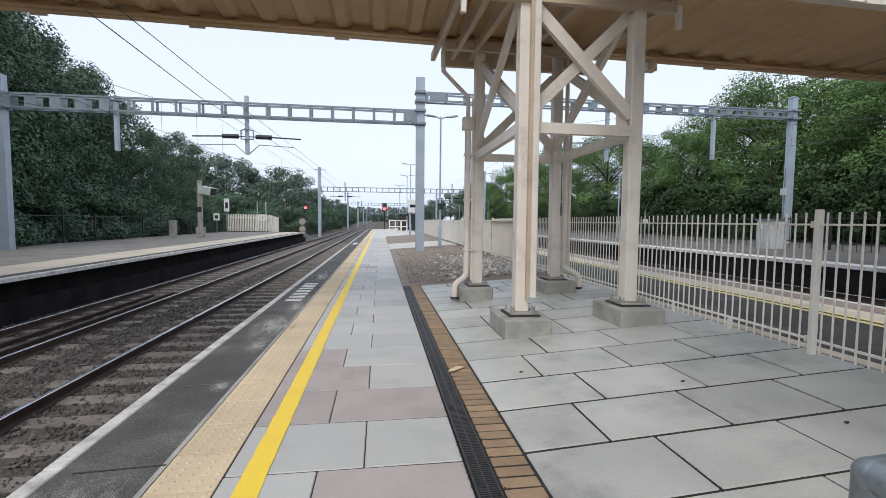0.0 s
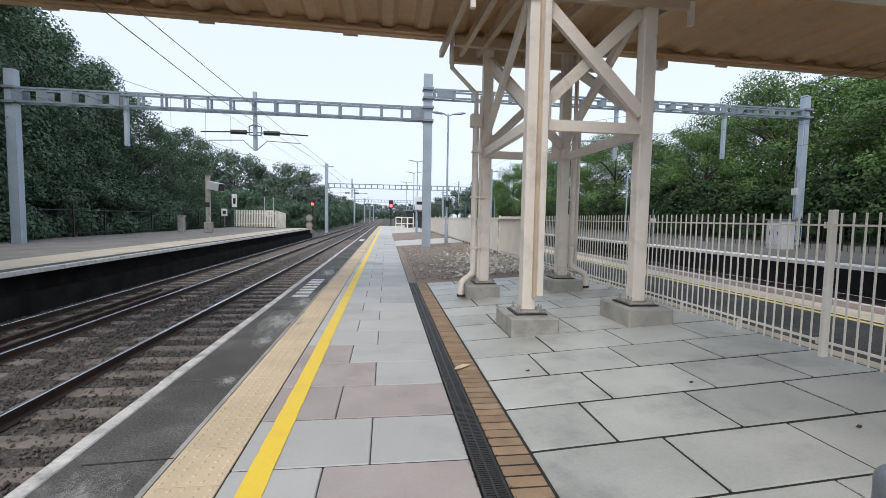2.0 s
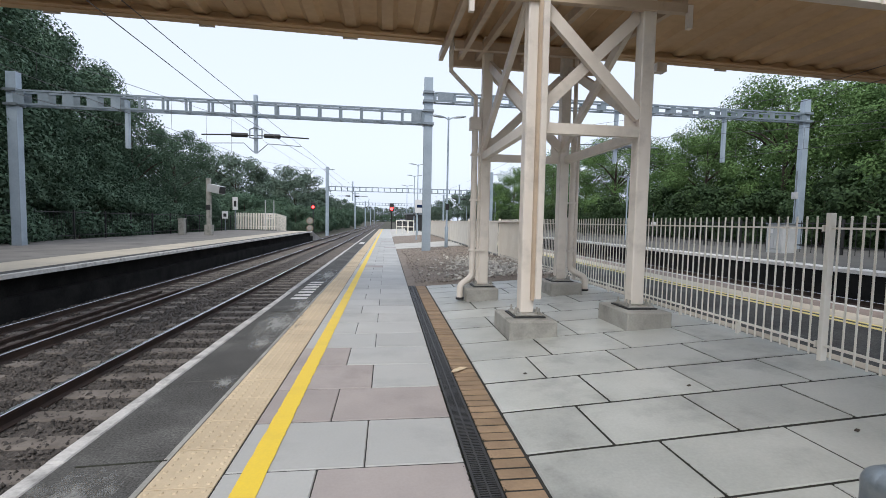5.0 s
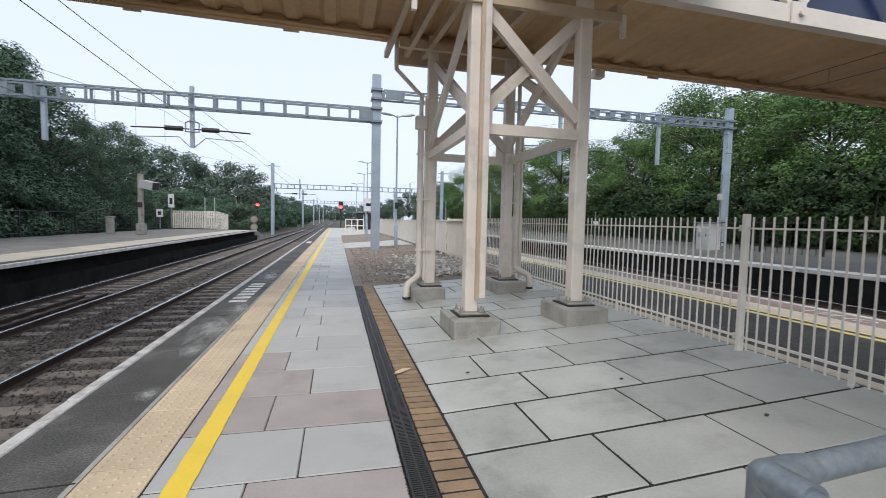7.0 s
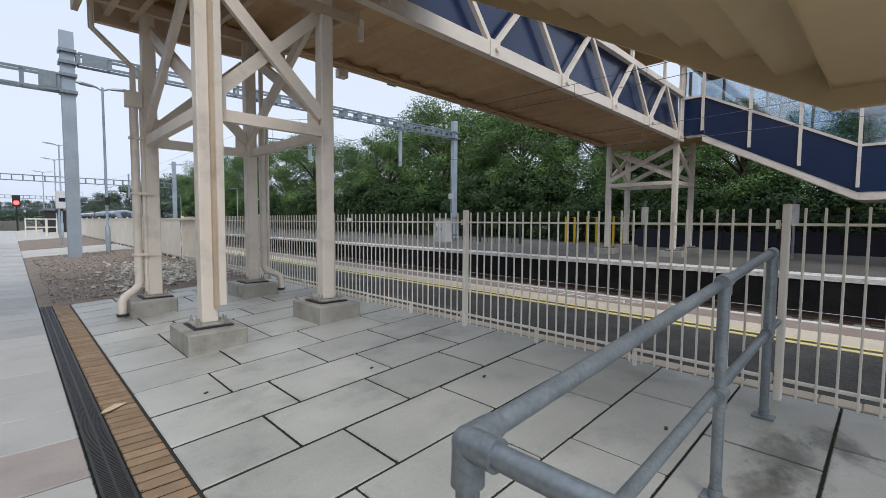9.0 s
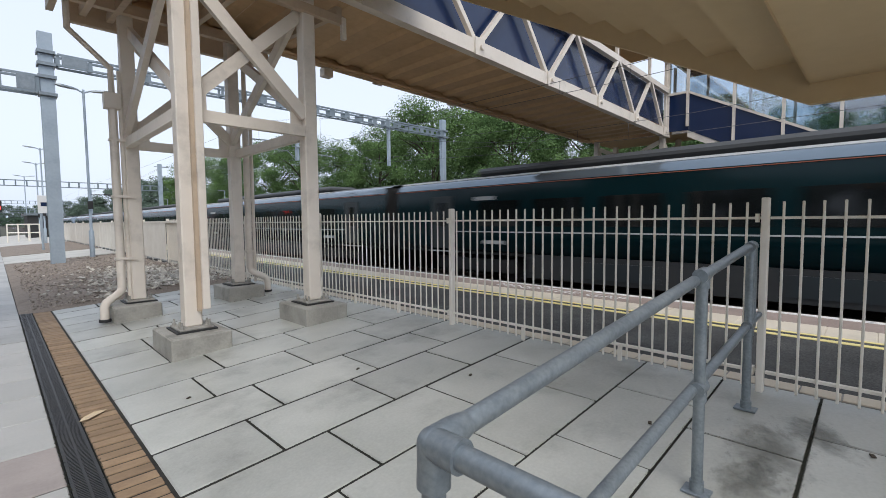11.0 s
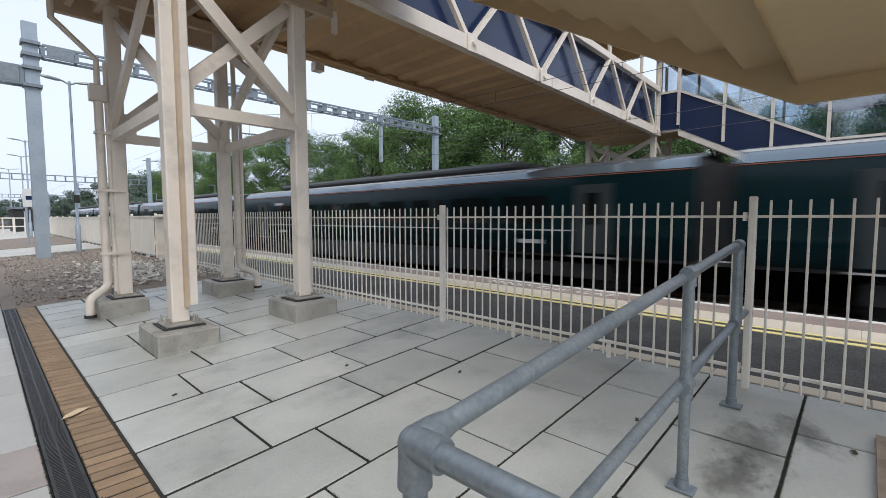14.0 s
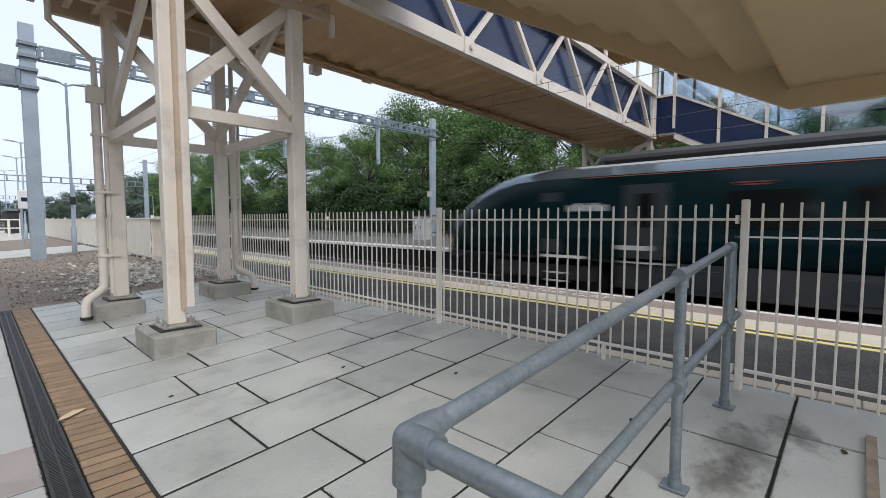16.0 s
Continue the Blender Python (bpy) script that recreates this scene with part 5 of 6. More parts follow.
kinds = [tree(11, -21.5, 27.0, -0.9, 13.2, 5.0, leaf_m, 0.8, 75, 48000, 0.085, "tall dense dark green broadleaf tree on the bank"),
         tree(12, 28.5, 29.0, 0.3, 12.2, 4.8, leaf2_m, 1.2, 105, 46000, 0.085, "tall bright green broadleaf tree behind the far platform"),
         tree(13, -27.0, 84.0, -1.0, 14.0, 6.5, leaf3_m, 0.8, 70, 15000, 0.21, "rounded green tree in the distance, leaves greyed for haze"),
         tree(14, 29.5, 21.0, 0.3, 11.2, 4.4, leaf2_m, 1.0, 105, 46000, 0.085, "dense green broadleaf tree behind the far platform"),
         tree(15, -19.0, 26.0, -0.9, 4.2, 3.0, leaf_m, 0.1, 45, 15000, 0.09, "thick dark green bush on the bank", "bush"),
         tree(16, 27.0, 12.0, 0.5, 4.0, 2.8, leaf4_m, 0.1, 40, 9000, 0.11, "thick dark green bush behind the far fence, understorey shade in its leaf colour", "bush")]
A, B, C, D, E, F = kinds
rng = random.Random(5)


def again(src, x, y, z, s=1.0):
    t = copy_thing(src, pose(x, y, z, 0, 0, rng.uniform(0, 360)))
    t.scale = (s * rng.uniform(0.92, 1.08), s * rng.uniform(0.92, 1.08), s)
    return t


for x, y, s in ((-23, 30.5, 1.22), (-21, 21, 1.16), (-26.5, 23, 1.3), (-22.2, 34, 1.12), (-25, 38, 1.05), (-21.5, 41, 0.86), (-26, 47, 0.8), (-21, 47.5, 0.86), (-24, 15, 1.05), (-20.5, 14, 1.0), (-22, 5.5, 1.05), (-26, 31, 1.3), (-21, -3, 1.0), (-21.5, 54, 0.45)):
    again(A, x, y, -0.9, s)
for x, y, s in ((-18.6, 9, 1.0), (-18.4, 13, 1.1), (-18.7, 17, 1.05), (-18.3, 21, 1.1), (-18.8, 30, 1.0), (-19, 34, 0.95), (-19, 38.5, 0.9), (-19, 43, 0.85), (-19, 48, 0.8), (-18.5, 54, 0.75), (-18, 5, 1.1), (-17, 60, 0.8), (-16, 68, 0.7), (-15, 80, 0.8), (-15, 95, 0.9), (-14, 112, 1.0), (-15.8, 64, 0.9), (-14.2, 72, 1.0), (-12.8, 78, 0.9), (-13.0, 86, 1.1), (-12.5, 93, 1.0), (-12.8, 102, 1.2), (-12.6, 120, 1.1), (-12.8, 134, 1.3), (-12.4, 150, 1.2), (-12.6, 170, 1.4), (-20, 66, 1.3), (-23, 75, 1.4), (-26, 70, 1.3), (-18.5, 80, 1.3), (-22, 88, 1.5), (-30, 80, 1.6)):
    again(E, x, y, -0.9, s)
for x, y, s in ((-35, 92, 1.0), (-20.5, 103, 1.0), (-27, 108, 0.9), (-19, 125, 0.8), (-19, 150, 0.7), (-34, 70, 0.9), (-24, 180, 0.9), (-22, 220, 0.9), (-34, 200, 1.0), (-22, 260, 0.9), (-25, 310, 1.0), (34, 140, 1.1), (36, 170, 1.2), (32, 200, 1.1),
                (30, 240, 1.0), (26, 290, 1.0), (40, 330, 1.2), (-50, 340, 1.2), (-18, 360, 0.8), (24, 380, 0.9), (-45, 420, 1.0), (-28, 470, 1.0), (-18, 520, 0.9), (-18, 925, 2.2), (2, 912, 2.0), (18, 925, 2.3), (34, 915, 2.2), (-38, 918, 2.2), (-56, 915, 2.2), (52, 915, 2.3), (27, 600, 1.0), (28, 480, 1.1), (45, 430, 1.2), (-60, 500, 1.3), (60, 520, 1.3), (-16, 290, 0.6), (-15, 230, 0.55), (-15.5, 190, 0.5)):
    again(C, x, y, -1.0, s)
for x, y, s in ((28.5, 37, 0.9), (31, 44, 1.0), (28, 52, 1.0), (29, 62, 1.05), (28, 73, 1.1), (30, 86, 1.1), (29, 100, 1.15), (33, 30, 1.1), (30, 5, 0.5), (34, 14, 0.7)):
    again(B if rng.random() < 0.6 else D, x, y, 0.2, s)
for x, y, s in ((28.5, 14.0, 0.8), (31, 9, 0.6), (29, -1, 0.5), (28.5, -8, 0.5), (32, -15, 0.6), (33, 24, 1.1), (34, 38, 1.1), (35, 0, 0.6), (30, -22, 1.0), (26.5, 10.5, 0.72), (26, 5.5, 0.66), (26.5, 0.5, 0.62), (26, -5, 0.62), (27, -11, 0.7)):
    again(D, x, y, 0.2, s)
for k in range(12):
    again(F, 23.2 + rng.uniform(-0.4, 0.8), -13 + k * 2.3, 0.2, rng.uniform(0.6, 0.9))
for k in range(31):
    again(F, 27.2 + rng.uniform(-0.4, 1.2), -20 + k * 4.2, 0.4, rng.uniform(0.8, 1.25))

for k in range(13):
    again(F, 24.6 + rng.uniform(-0.3, 0.8), 15.5 + k * 3.3, 0.2, rng.uniform(0.8, 1.15))

for k in range(14):
    again(E, -70 + k * 11, 890 + rng.uniform(-6, 6), -1.2, rng.uniform(2.6, 3.6))

# ---- loose stone ----
def west_ballast(rng, n):
    y = -2 + 30 * rng.beta(1.3, 2.2, n)
    x = rng.uniform(-8.3, -1.95, n)
    return np.stack([x, y, np.full(n, -0.925) + rng.uniform(-0.015, 0.02, n)], 1)


tagged(new("ballast_stones", stones(46000, west_ballast, (0.015, 0.033), 3, 0.95)), "grey-brown crushed stone ballast between the sleepers", "ballast", "", "stuff").data.materials.append(stone_m)


def rubble_place(rng, n):
    x = rng.uniform(0.62, 3.9, n)
    y = 9.85 + 12.3 * rng.random(n) ** 1.3
    return np.stack([x, y, rubble_height(x, y) + rng.uniform(-0.01, 0.02, n)], 1)


def rubble_height(x, y):
    return 0.03 + 0.066 * np.clip(np.asarray(x) - 0.85, 0, 3.2) + 0.14 * np.exp(-((x - 2.6) ** 2) / 1.2 - ((y - 12.5) ** 2) / 7) + 0.06 * np.exp(-((x - 1.3) ** 2) / 0.5 - ((y - 15) ** 2) / 9)


bm = bmesh.new()
nx, ny = 24, 60
grid = [[bm.verts.new((0.458 + 3.48 * i / nx, 9.725 + 12.6 * j / ny, float(rubble_height(0.458 + 3.48 * i / nx, 9.725 + 12.6 * j / ny)) - (0.03 if i in (0, nx) else 0.0) if j not in (0, ny) else slope_z(0.458 + 3.48 * i / nx) - 0.004))
         for i in range(nx + 1)] for j in range(ny + 1)]
for j in range(ny):
    for i in range(nx):
        bm.faces.new((grid[j][i], grid[j][i + 1], grid[j + 1][i + 1], grid[j + 1][i]))
setting("rubble_bed", bm, rubble_m, "uneven brown soil and rubble where paving is missing", "soil")
def pale_place(rng, n):
    x = np.clip(rng.normal(2.75, 0.6, n), 0.8, 3.9)
    y = 9.95 + np.abs(rng.normal(0, 2.4, n))
    return np.stack([x, y, rubble_height(x, y) + rng.uniform(-0.01, 0.03, n)], 1)


tagged(new("pale_rubble", stones(1500, pale_place, (0.02, 0.065), 18)), "pale broken concrete and chalk rubble", "rubble", "", "stuff").data.materials.append(pale_stone_m)
tagged(new("rubble_stones", stones(4500, rubble_place, (0.008, 0.035), 8)), "loose pale and brown rubble stones", "rubble", "", "stuff").data.materials.append(rubble_stone_m)
setting("concrete_path", extrude_profile([(0.458, -0.045), (0.458, 0.0), (0.85, 0.03), (3.9, 0.235), (3.9, -0.05)], 22.5, 27.6), pale_path_m, "pale concrete cross path", "path")
setting("rubble_bed_1", extrude_profile([(0.458, -0.045), (0.458, 0.0), (0.85, 0.05), (3.9, 0.25), (3.9, -0.05)], 27.62, 40), rubble_m, "brown soil and rubble strip", "soil")
setting("concrete_path_1", extrude_profile([(0.458, -0.045), (0.458, 0.0), (0.85, 0.02), (3.9, 0.225), (3.9, -0.05)], 40.02, 75.5), pale_path_m, "grey paved platform end", "path")

# ---- platform edge lines ----
pe = thing("platform_edge", (-1.888, 0, 0), "worn white-painted platform edge stones", "platform edge", "", "structure")
es = boxed(-0.055, 0.055, -0.607, 0.607, -0.09, 0.004, bevel=0.012)
es_me = bpy.data.meshes.new("edge_stone")
es.to_mesh(es_me)
es.free()
es_me.materials.append(edge_paint_m)
erng = random.Random(4)
for k in range(73):
    e = new("edge_stone", es_me)
    e.parent = pe
    e.location = (erng.uniform(-0.006, 0.006), 2.72 - 1.22 * 13.5 + 1.22 * k, erng.uniform(-0.003, 0.003))
    e.rotation_euler = (0, 0, erng.uniform(-0.004, 0.004))
setting("platform_nosing", boxed(-1.93, -1.861, Y0, Y1, -0.2, -0.092), concrete_m, "grey stone under the painted edge", "platform edge")
def painted_line(x0, x1, z0, z1, amp, seed):
    """A painted line whose edges waver and flake."""
    q = random.Random(seed)
    bm = bmesh.new()
    prev, y = None, Y0
    while y < Y1:
        a, b = x0 + q.uniform(-amp, amp), x1 + q.uniform(-amp, amp)
        ring = [bm.verts.new(p) for p in ((a, y, z0), (b, y, z0), (b, y, z1), (a, y, z1))]
        if prev:
            for i in range(4):
                bm.faces.new((prev[i], prev[(i + 1) % 4], ring[(i + 1) % 4], ring[i]))
        prev = ring
        y += q.uniform(0.02, 0.09) if y < 12 else 0.5
    bmesh.ops.recalc_face_normals(bm, faces=bm.faces)
    return bm


setting("yellow_line", painted_line(-0.80, -0.668, 0.001, 0.0045, 0.003, 3), yellow_m, "broad worn yellow safety line", "line marking")
for k, (x0, x1) in enumerate(((5.935, 6.03), (6.14, 6.21))):
    setting("yellow_line_%d" % (k + 1), painted_line(x0, x1, 0.186, 0.209, 0.003, 7 + k), pale_yellow_m, "yellow safety line on the far side of the island", "line marking")
setting("dark_line", boxed(6.034, 6.136, Y0, Y1, 0.186, 0.205), asphalt_m, "dark strip between the yellow lines", "line marking")
setting("tactile_strip", boxed(6.214, 6.74, Y0, Y1, 0.186, 0.203), pale_tactile_m, "pale tan tactile paving strip", "paving")
setting("brick_strip", boxed(6.744, 7.28, Y0, Y1, 0.186, 0.205), brown_brick_m, "brown brick strip with painted warning", "paving")
setting("platform_edge_1", boxed(7.284, 7.42, Y0, Y1, 0.1, 0.209, bevel=0.008), white_paint_m, "white platform edge stones facing the main line", "platform edge")
kerb = setting("kerb", boxed(4.12, 4.296, Y0, Y1, 0.186, 0.209), concrete_m, "pale brick kerb behind the fence", "kerb")


def writing(text, x, y, z, size, mat, name, label, rz=0.0):
    cu = bpy.data.curves.new(name, 'FONT')
    cu.body, cu.size, cu.extrude, cu.align_x = text, size, 0.001, 'CENTER'
    ob = new(name, cu)
    ob.matrix_world = pose(x, y, z, 0, 0, rz)
    cu.materials.append(mat)
    return tagged(ob, label, "lettering", "", "structure")


writing("MIND THE GAP", 6.90, 3.98, 0.2065, 0.36, white_paint_m, "painted_words", "white painted warning words on the platform edge", -90)
for k in range(7):
    y = 8.05 + 0.34 * k
    tagged(part("painted_bars", boxed(-1.70, -1.42, y, y + 0.2, 0.001, 0.0035), white_paint_m), "worn white painted letters on the asphalt", "lettering", "", "structure")
tagged(part("painted_bars", boxed(-1.68, -1.40, 27.0, 29.0, 0.001, 0.0035), white_paint_m), "worn white painted mark on the asphalt", "lettering", "", "structure")

# ---- pieces: sleepers, slabs, tactile tiles, bricks, drain ----
sl = bmesh.new()
box(sl, -1.25, 1.25, -0.13, 0.13, -0.12, 0.0, bevel=0.02)
sl_me = bpy.data.meshes.new("sleeper")
sl.to_mesh(sl_me)
sl.free()
sl_me.materials.append(sleeper_m)
for cx, z, y0, n in ((-3.43, -0.906, -12, 90), (-6.63, -0.906, -10, 90), (12.5, -0.705, -6, 40)):
    for k in range(n):
        s = new("sleeper", sl_me)
        s.location = (cx, y0 + 0.65 * k, z)
        tagged(s, "weathered concrete sleeper in the ballast", "sleeper", "sleepers under the rails")
pav = thing("paving", (0, 0, 0), "grey rectangular paving slabs of the island platform", "paving", "", "structure")


def tile_mesh(w, d, h, mat, bevel=0.006):
    bm = boxed(-w / 2, w / 2, -d / 2, d / 2, -h, 0, bevel=bevel)
    me = bpy.data.meshes.new("tile")
    bm.to_mesh(me)
    bm.free()
    me.materials.append(mat)
    return me


CACHE = {}
rng = random.Random(21)


def lay(x0, x1, y0, y1, sloped, pink=False, gap=0.007):
    key = (round(x1 - x0, 3), round(y1 - y0, 3), pink, gap)
    if key not in CACHE:
        CACHE[key] = tile_mesh(x1 - x0 - gap, y1 - y0 - gap * (2 if gap < 0.01 else 1.3 if gap < 0.012 else 1.75), 0.04, slab_pink_m if pink else slab_clean_m if gap < 0.01 else slab_m)
    s = new("slab", CACHE[key])
    s.parent = pav
    xc = (x0 + x1) / 2
    s.location = (xc, (y0 + y1) / 2, (0.066 * (xc - 0.85) if sloped else 0.0) + rng.uniform(-0.002, 0.002))
    s.rotation_euler = (rng.uniform(-0.002, 0.002), (-math.atan(0.066) if sloped else 0.0) + rng.uniform(-0.002, 0.002), rng.uniform(-0.002, 0.002))


for k in range(-20, 56):
    y0 = 2.525 + 0.611 * k
    j = -0.132 if k % 2 == 0 else -0.395
    for x0, x1 in ((-0.902, j), (j, 0.455)):
        lay(x0, x1, y0, y0 + 0.611, False, (k, x0 < -0.5) in ((1, False), (1, True), (-1, False), (2, True), (3, True)) or rng.random() < 0.06)
ROWS = [1.40 - 0.57 * k for k in range(17, 0, -1)] + [1.40, 1.975, 2.565, 3.17, 3.77, 4.39, 5.04, 5.74, 6.33, 6.91, 7.51, 8.11, 8.71, 9.31, 9.72]
FLIP = ROWS.index(5.74)
for k, (y0, y1) in enumerate(zip(ROWS, ROWS[1:])):
    xs = [0.845] + ([1.425, 2.295, 3.155] if (k - ROWS.index(1.40) + (k >= FLIP)) % 2 == 0 else [1.715, 2.595, 3.475]) + [4.1]
    for x0, x1 in zip(xs, xs[1:]):
        lay(x0, x1, y0, y1, True, False, 0.0105 if y0 < 1.9 else 0.0165)
setting("far_paving", boxed(-0.9, 0.455, 2.525 + 0.611 * 56 + 0.003, Y1, -0.03, 0.0), slab_m, "grey paved walkway running into the distance", "paving")

setting("rear_paving", boxed(-0.9, 0.455, Y0, 2.525 - 0.611 * 20 - 0.006, -0.007, 0.0), slab_m, "grey paved walkway behind the stair", "paving")
setting("rear_paving_1", extrude_profile([(0.46, -0.03), (0.46, 0.0), (0.85, 0.0), (4.1, 0.2145), (4.1, 0.19), (0.85, -0.006)], Y0, 1.40 - 0.57 * 17 - 0.006), slab_m, "grey sloping paving behind the stair", "paving")
setting("rear_tactile", boxed(-1.26, -0.906, Y0, -8.81, -0.029, 0.0), tactile_m, "tan tactile strip behind the stair", "paving")

# Tactile tiles with rows of low domes.
tb = boxed(-0.175, 0.175, -0.197, 0.197, -0.03, 0.0, bevel=0.003)
for i in range(5):
    for j in range(6):
        cx, cy = -0.14 + 0.07 * i, -0.165 + 0.066 * j
        r = [[tb.verts.new((cx + q * math.cos(a), cy + q * math.sin(a), z)) for a in [k * 1.0472 for k in range(6)]] for q, z in ((0.016, 0.0), (0.009, 0.006))]
        for k in range(6):
            tb.faces.new((r[0][k], r[0][(k + 1) % 6], r[1][(k + 1) % 6], r[1][k]))
        tb.faces.new(r[1])
tac_me = bpy.data.meshes.new("tactile_tile")
tb.to_mesh(tac_me)
tb.free()
tac_me.materials.append(tactile_m)
tac = thing("tactile_paving", (-1.083, 0, 0), "tan blister tactile tiles along the platform edge", "paving", "", "structure")
for k in range(113):
    t = new("tile", tac_me)
    t.parent = tac
    t.location = (0, -8.6 + 0.4 * k, rng.uniform(-0.001, 0.001))
setting("far_tactile", boxed(-1.26, -0.906, 36.45, Y1, -0.03, 0.0), tactile_m, "tan tactile strip running into the distance", "paving")

brick_me = tile_mesh(0.215, 0.088, 0.04, brick_m, 0.004)
bk = thing("brick_border", (0.725, 0, 0), "row of tan clay paving bricks beside the drain", "paving", "", "structure")
for k in range(168):
    b = new("brick", brick_me)
    b.parent = bk
    b.location = (0, -8.465 + 0.1085 * k, rng.uniform(-0.002, 0.001))
    b.rotation_euler = (0, 0, rng.uniform(-0.01, 0.01))

kerb_me = tile_mesh(0.168, 0.214, 0.02, pale_tactile_m, 0.004)
for k in range(74):
    b = new("brick", kerb_me)
    b.parent = kerb
    b.location = (4.208, -2.2 + 0.225 * k, 0.216 + rng.uniform(-0.002, 0.001))
    b.rotation_euler = (0, 0, rng.uniform(-0.008, 0.008))
pale_tile_me = tile_mesh(0.518, 0.39, 0.016, pale_tactile_m, 0.003)
warn = thing("warning_paving", (6.477, 0, 0.208), "pale tan warning tiles along the main line edge", "paving", "", "structure")
for k in range(46):
    t = new("tile", pale_tile_me)
    t.parent = warn
    t.location = (0, -2.6 + 0.4 * k, rng.uniform(-0.001, 0.001))

gr = boxed(-0.072, -0.056, -0.25, 0.25, -0.03, 0.0)
box(gr, 0.056, 0.072, -0.25, 0.25, -0.03, 0.0)
box(gr, -0.006, 0.006, -0.25, 0.25, -0.03, -0.001)
for k in range(25):
    y = -0.24 + 0.02 * k
    box(gr, -0.056, -0.006, y - 0.0055, y + 0.0055, -0.03, -0.002)
    box(gr, 0.006, 0.056, y - 0.0055, y + 0.0055, -0.03, -0.002)
gr_me = bpy.data.meshes.new("grating")
gr.to_mesh(gr_me)
gr.free()
gr_me.materials.append(drain_m)
dr = thing("drain_channel", (0.535, 0, 0), "black slotted drainage channel set in the paving", "drain")
for k in range(37):
    g = new("grating", gr_me)
    g.parent = dr
    g.location = (0, -8.4 + 0.5 * k, -0.002)
part("channel_bed", boxed(0.458, 0.612, -8.8, 9.72, -0.034, -0.0305), drain_m, dr)

# ---- small things ----


for y, x0, x1, m in ((2.66, -1.74, -1.27, moss_m), (3.98, -1.74, -1.4, worn_m), (5.2, -1.74, -1.3, worn_m), (6.95, -1.74, -1.3, moss_m), (9.6, -1.74, -1.27, moss_m)):
    tagged(part("asphalt_joint", bar((x0, y, 0.0015), (x1, y + 0.03, 0.0015), 0.012, 0.004), m), "thin joint across the asphalt", "joint", "", "structure")
tagged(part("timber_strip", bar((2.0, -0.10, 0.066 * 1.15 + 0.012), (3.66, -0.10, 0.066 * 2.81 + 0.012), 0.045, 0.03), edging_m), "brown edging strip let into the paving", "edging", "", "structure")


def joint_dirt(rng, n):
    """Moss and grit that gathers along the joints of the sloping paving."""
    row = rng.integers(12, len(ROWS) - 1, n)
    lines = np.array(ROWS)
    along = rng.random(n) < 0.55
    y0 = lines[row]
    xs = np.where((row - ROWS.index(1.40) + (row >= FLIP)) % 2 == 0, 1.425, 1.715) + 0.868 * rng.integers(0, 3, n)
    x = np.where(along, rng.uniform(0.9, 4.05, n), xs + rng.normal(0, 0.004, n))
    y = np.where(along, y0 + rng.normal(0, 0.0045, n), y0 + rng.random(n) * (lines[row + 1] - y0))
    keep = y < 9.6
    x, y = x[keep], y[keep]
    extra = n - len(x)
    x = np.concatenate([x, np.full(extra, 3.2) + rng.normal(0, 0.008, extra)])
    y = np.concatenate([y, rng.uniform(-0.4, 0.83, extra)])
    m = n // 14
    x[:m], y[:m] = rng.uniform(2.7, 4.0, m), 0.26 + rng.normal(0, 0.011, m) * (1 + np.sin(x[:m] * 9))
    return np.stack([x, y, 0.066 * (x - 0.85) - 0.003], 1)


tagged(new("joint_moss", stones(22000, joint_dirt, (0.0015, 0.004), 31)), "dark moss and grit in the paving joints", "moss", "", "stuff").data.materials.append(moss_m)


def drain_dirt(rng, n):
    x = np.where(rng.random(n) < 0.6, 0.455, 0.62) + rng.normal(0, 0.008, n)
    return np.stack([x, rng.uniform(1.3, 9.6, n), rng.uniform(-0.006, 0.0, n)], 1)


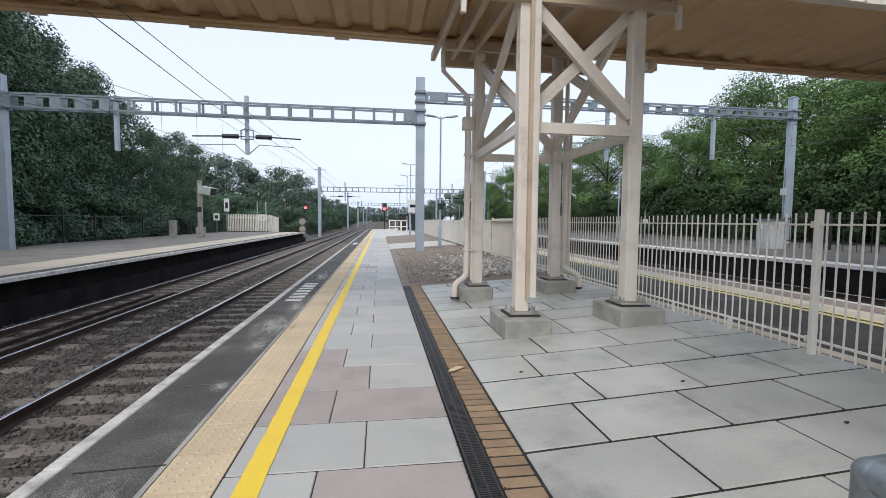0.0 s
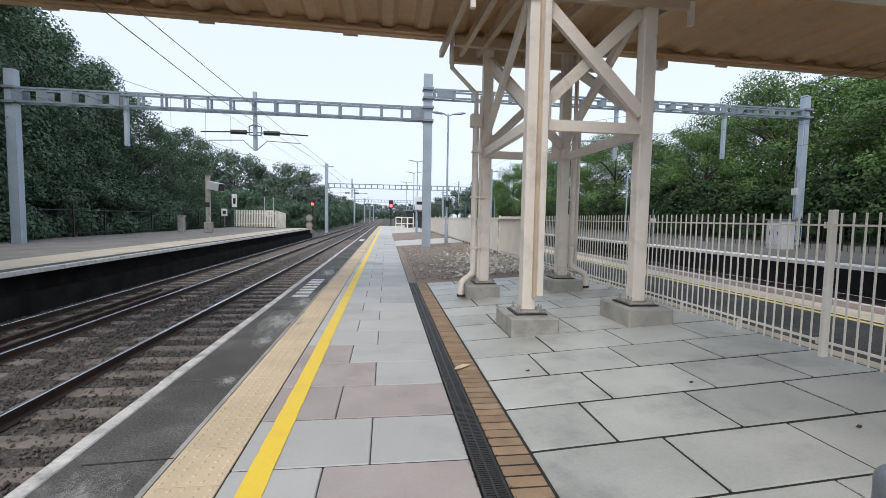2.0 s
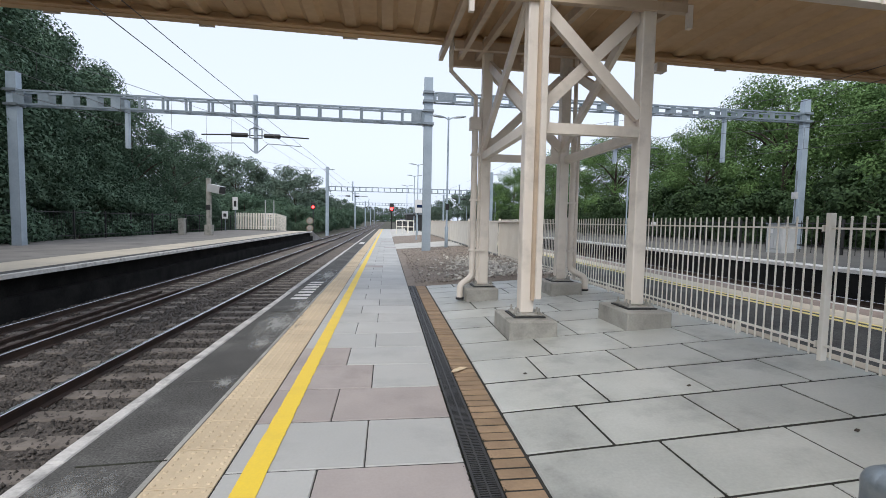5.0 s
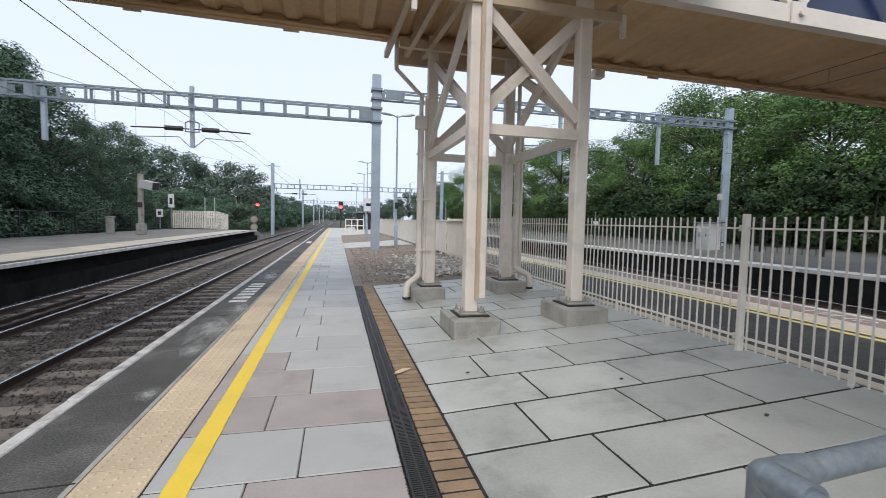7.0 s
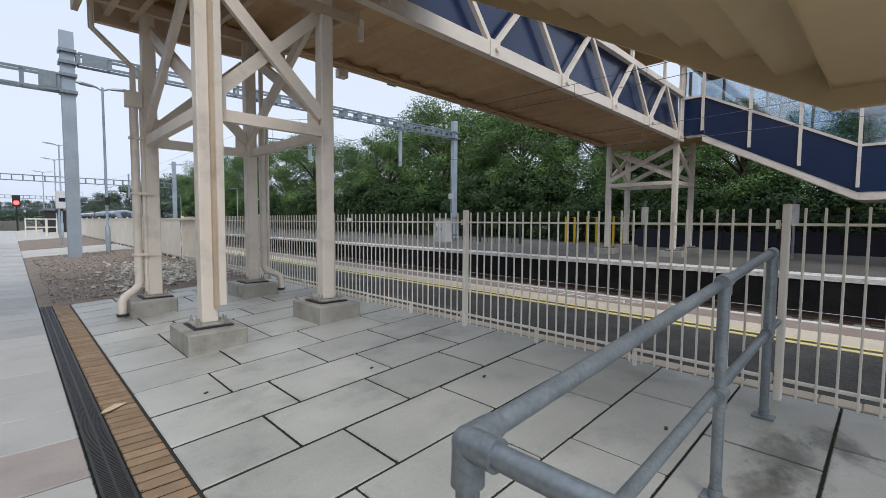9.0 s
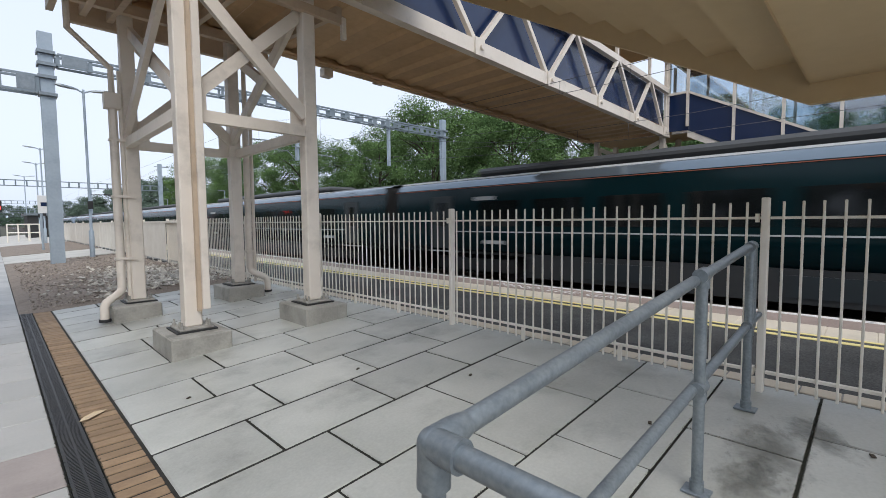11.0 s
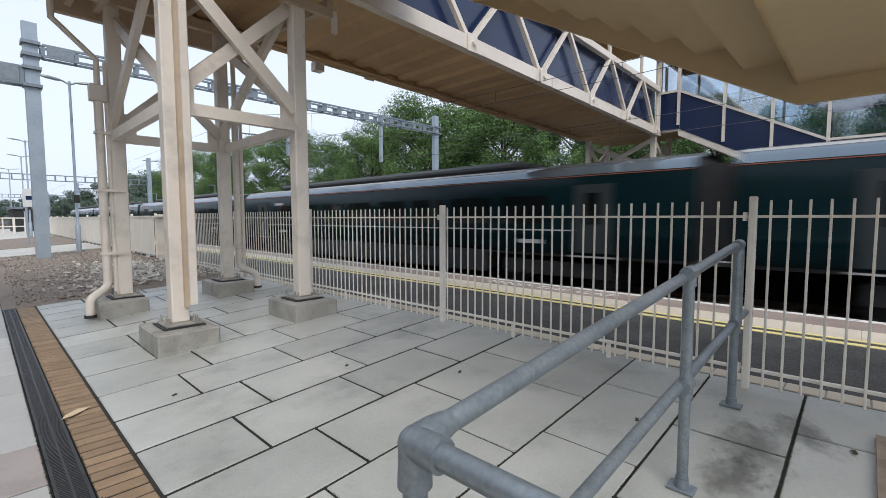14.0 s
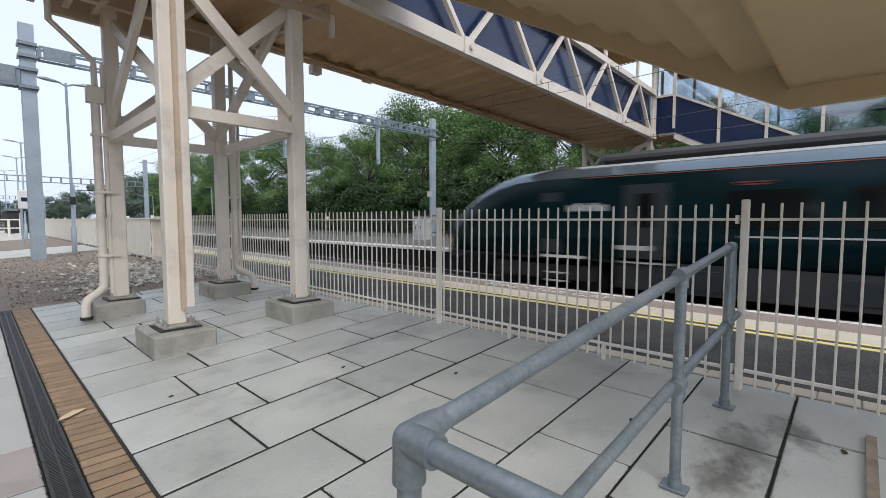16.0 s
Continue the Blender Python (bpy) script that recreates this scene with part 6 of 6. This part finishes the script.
tagged(new("drain_grit", stones(1500, drain_dirt, (0.002, 0.007), 32)), "dark grit along the drain channel", "grit", "", "stuff").data.materials.append(moss_m)
film = bmesh.new()
bmesh.ops.create_circle(film, cap_ends=True, radius=1.0, segments=40)
film_me = bpy.data.meshes.new("dirt_film")
film.to_mesh(film_me)
film.free()
film_me.materials.append(dirt_m)
dust_me = film_me.copy()
dust_me.materials.clear()
dust_me.materials.append(dust_m)
for k, (x, y, rx, ry) in enumerate(((-1.39, 3.95, 0.11, 0.2), (-1.47, 6.2, 0.34, 1.1), (-1.40, 7.5, 0.2, 0.9), (-1.42, 5.2, 0.16, 0.4), (-1.6, 2.2, 0.3, 0.5), (-1.5, 11.5, 0.3, 1.6))):
    fo = new("dust_film", dust_me)
    fo.matrix_world = pose(x, y, 0.0022 + 0.0003 * k, 0, 0, 0)
    fo.scale = (rx, ry, 1)
    tagged(fo, "pale worn dusty patch on the asphalt", "patch", "", "structure")
for k, (x, y, rx, ry, a) in enumerate(((3.15, 0.42, 0.42, 0.26, 15), (3.5, 0.22, 0.3, 0.22, 40), (2.78, 0.45, 0.3, 0.2, 0))):
    fo = new("dirt_film", film_me)
    fo.matrix_world = pose(x, y, slope_z(x) + 0.0045 + 0.0004 * k, 0, -math.degrees(math.atan(0.066)), a)
    fo.scale = (rx, ry, 1)
    tagged(fo, "thin dark damp dirt stain on the paving slabs", "stain", "", "structure")
for k, (x, y) in enumerate(((3.40, 0.0), (2.45, 3.3), (1.25, 3.9), (2.95, 2.4), (3.05, 1.0))):
    tagged(part("fallen_leaf", bar((x, y, slope_z(x) + 0.006), (x + 0.03, y + 0.012, slope_z(x) + 0.009), 0.02, 0.006), trunk_m), "small dead brown leaf on the paving", "leaf", "fallen leaves")
lf = thing("litter", (0.66, 4.35, 0.0), "crumpled pale dead leaf lying on the bricks", "litter")
bm = bmesh.new()
pts = [(0.60, 4.08, 0.004), (0.66, 4.06, 0.018), (0.74, 4.14, 0.012), (0.78, 4.20, 0.006), (0.70, 4.17, 0.022), (0.63, 4.13, 0.012)]
vs = [bm.verts.new(p) for p in pts] + [bm.verts.new((p[0], p[1], p[2] - 0.004)) for p in pts]
bm.faces.new(vs[:6])
bm.faces.new(vs[6:][::-1])
for i in range(6):
    bm.faces.new((vs[i], vs[6 + i], vs[6 + (i + 1) % 6], vs[(i + 1) % 6]))
bmesh.ops.recalc_face_normals(bm, faces=bm.faces)
part("leaf", bm, tactile_m, lf)


def motions():
    v = 44.7
    tip = lambda t: 0.3 - v * (t - 13.5)
    times = [0, 2, 4, 6, 8, 10, 12, 13, 14, 15, 15.5, 16]
    walk(unit_b, [(t, pose(12.5, tip(t), EAST)) for t in times])
    walk(unit_a, [(t, pose(12.5, tip(t) - 0.9 - 5 * CAR, EAST)) for t in times])


motions()
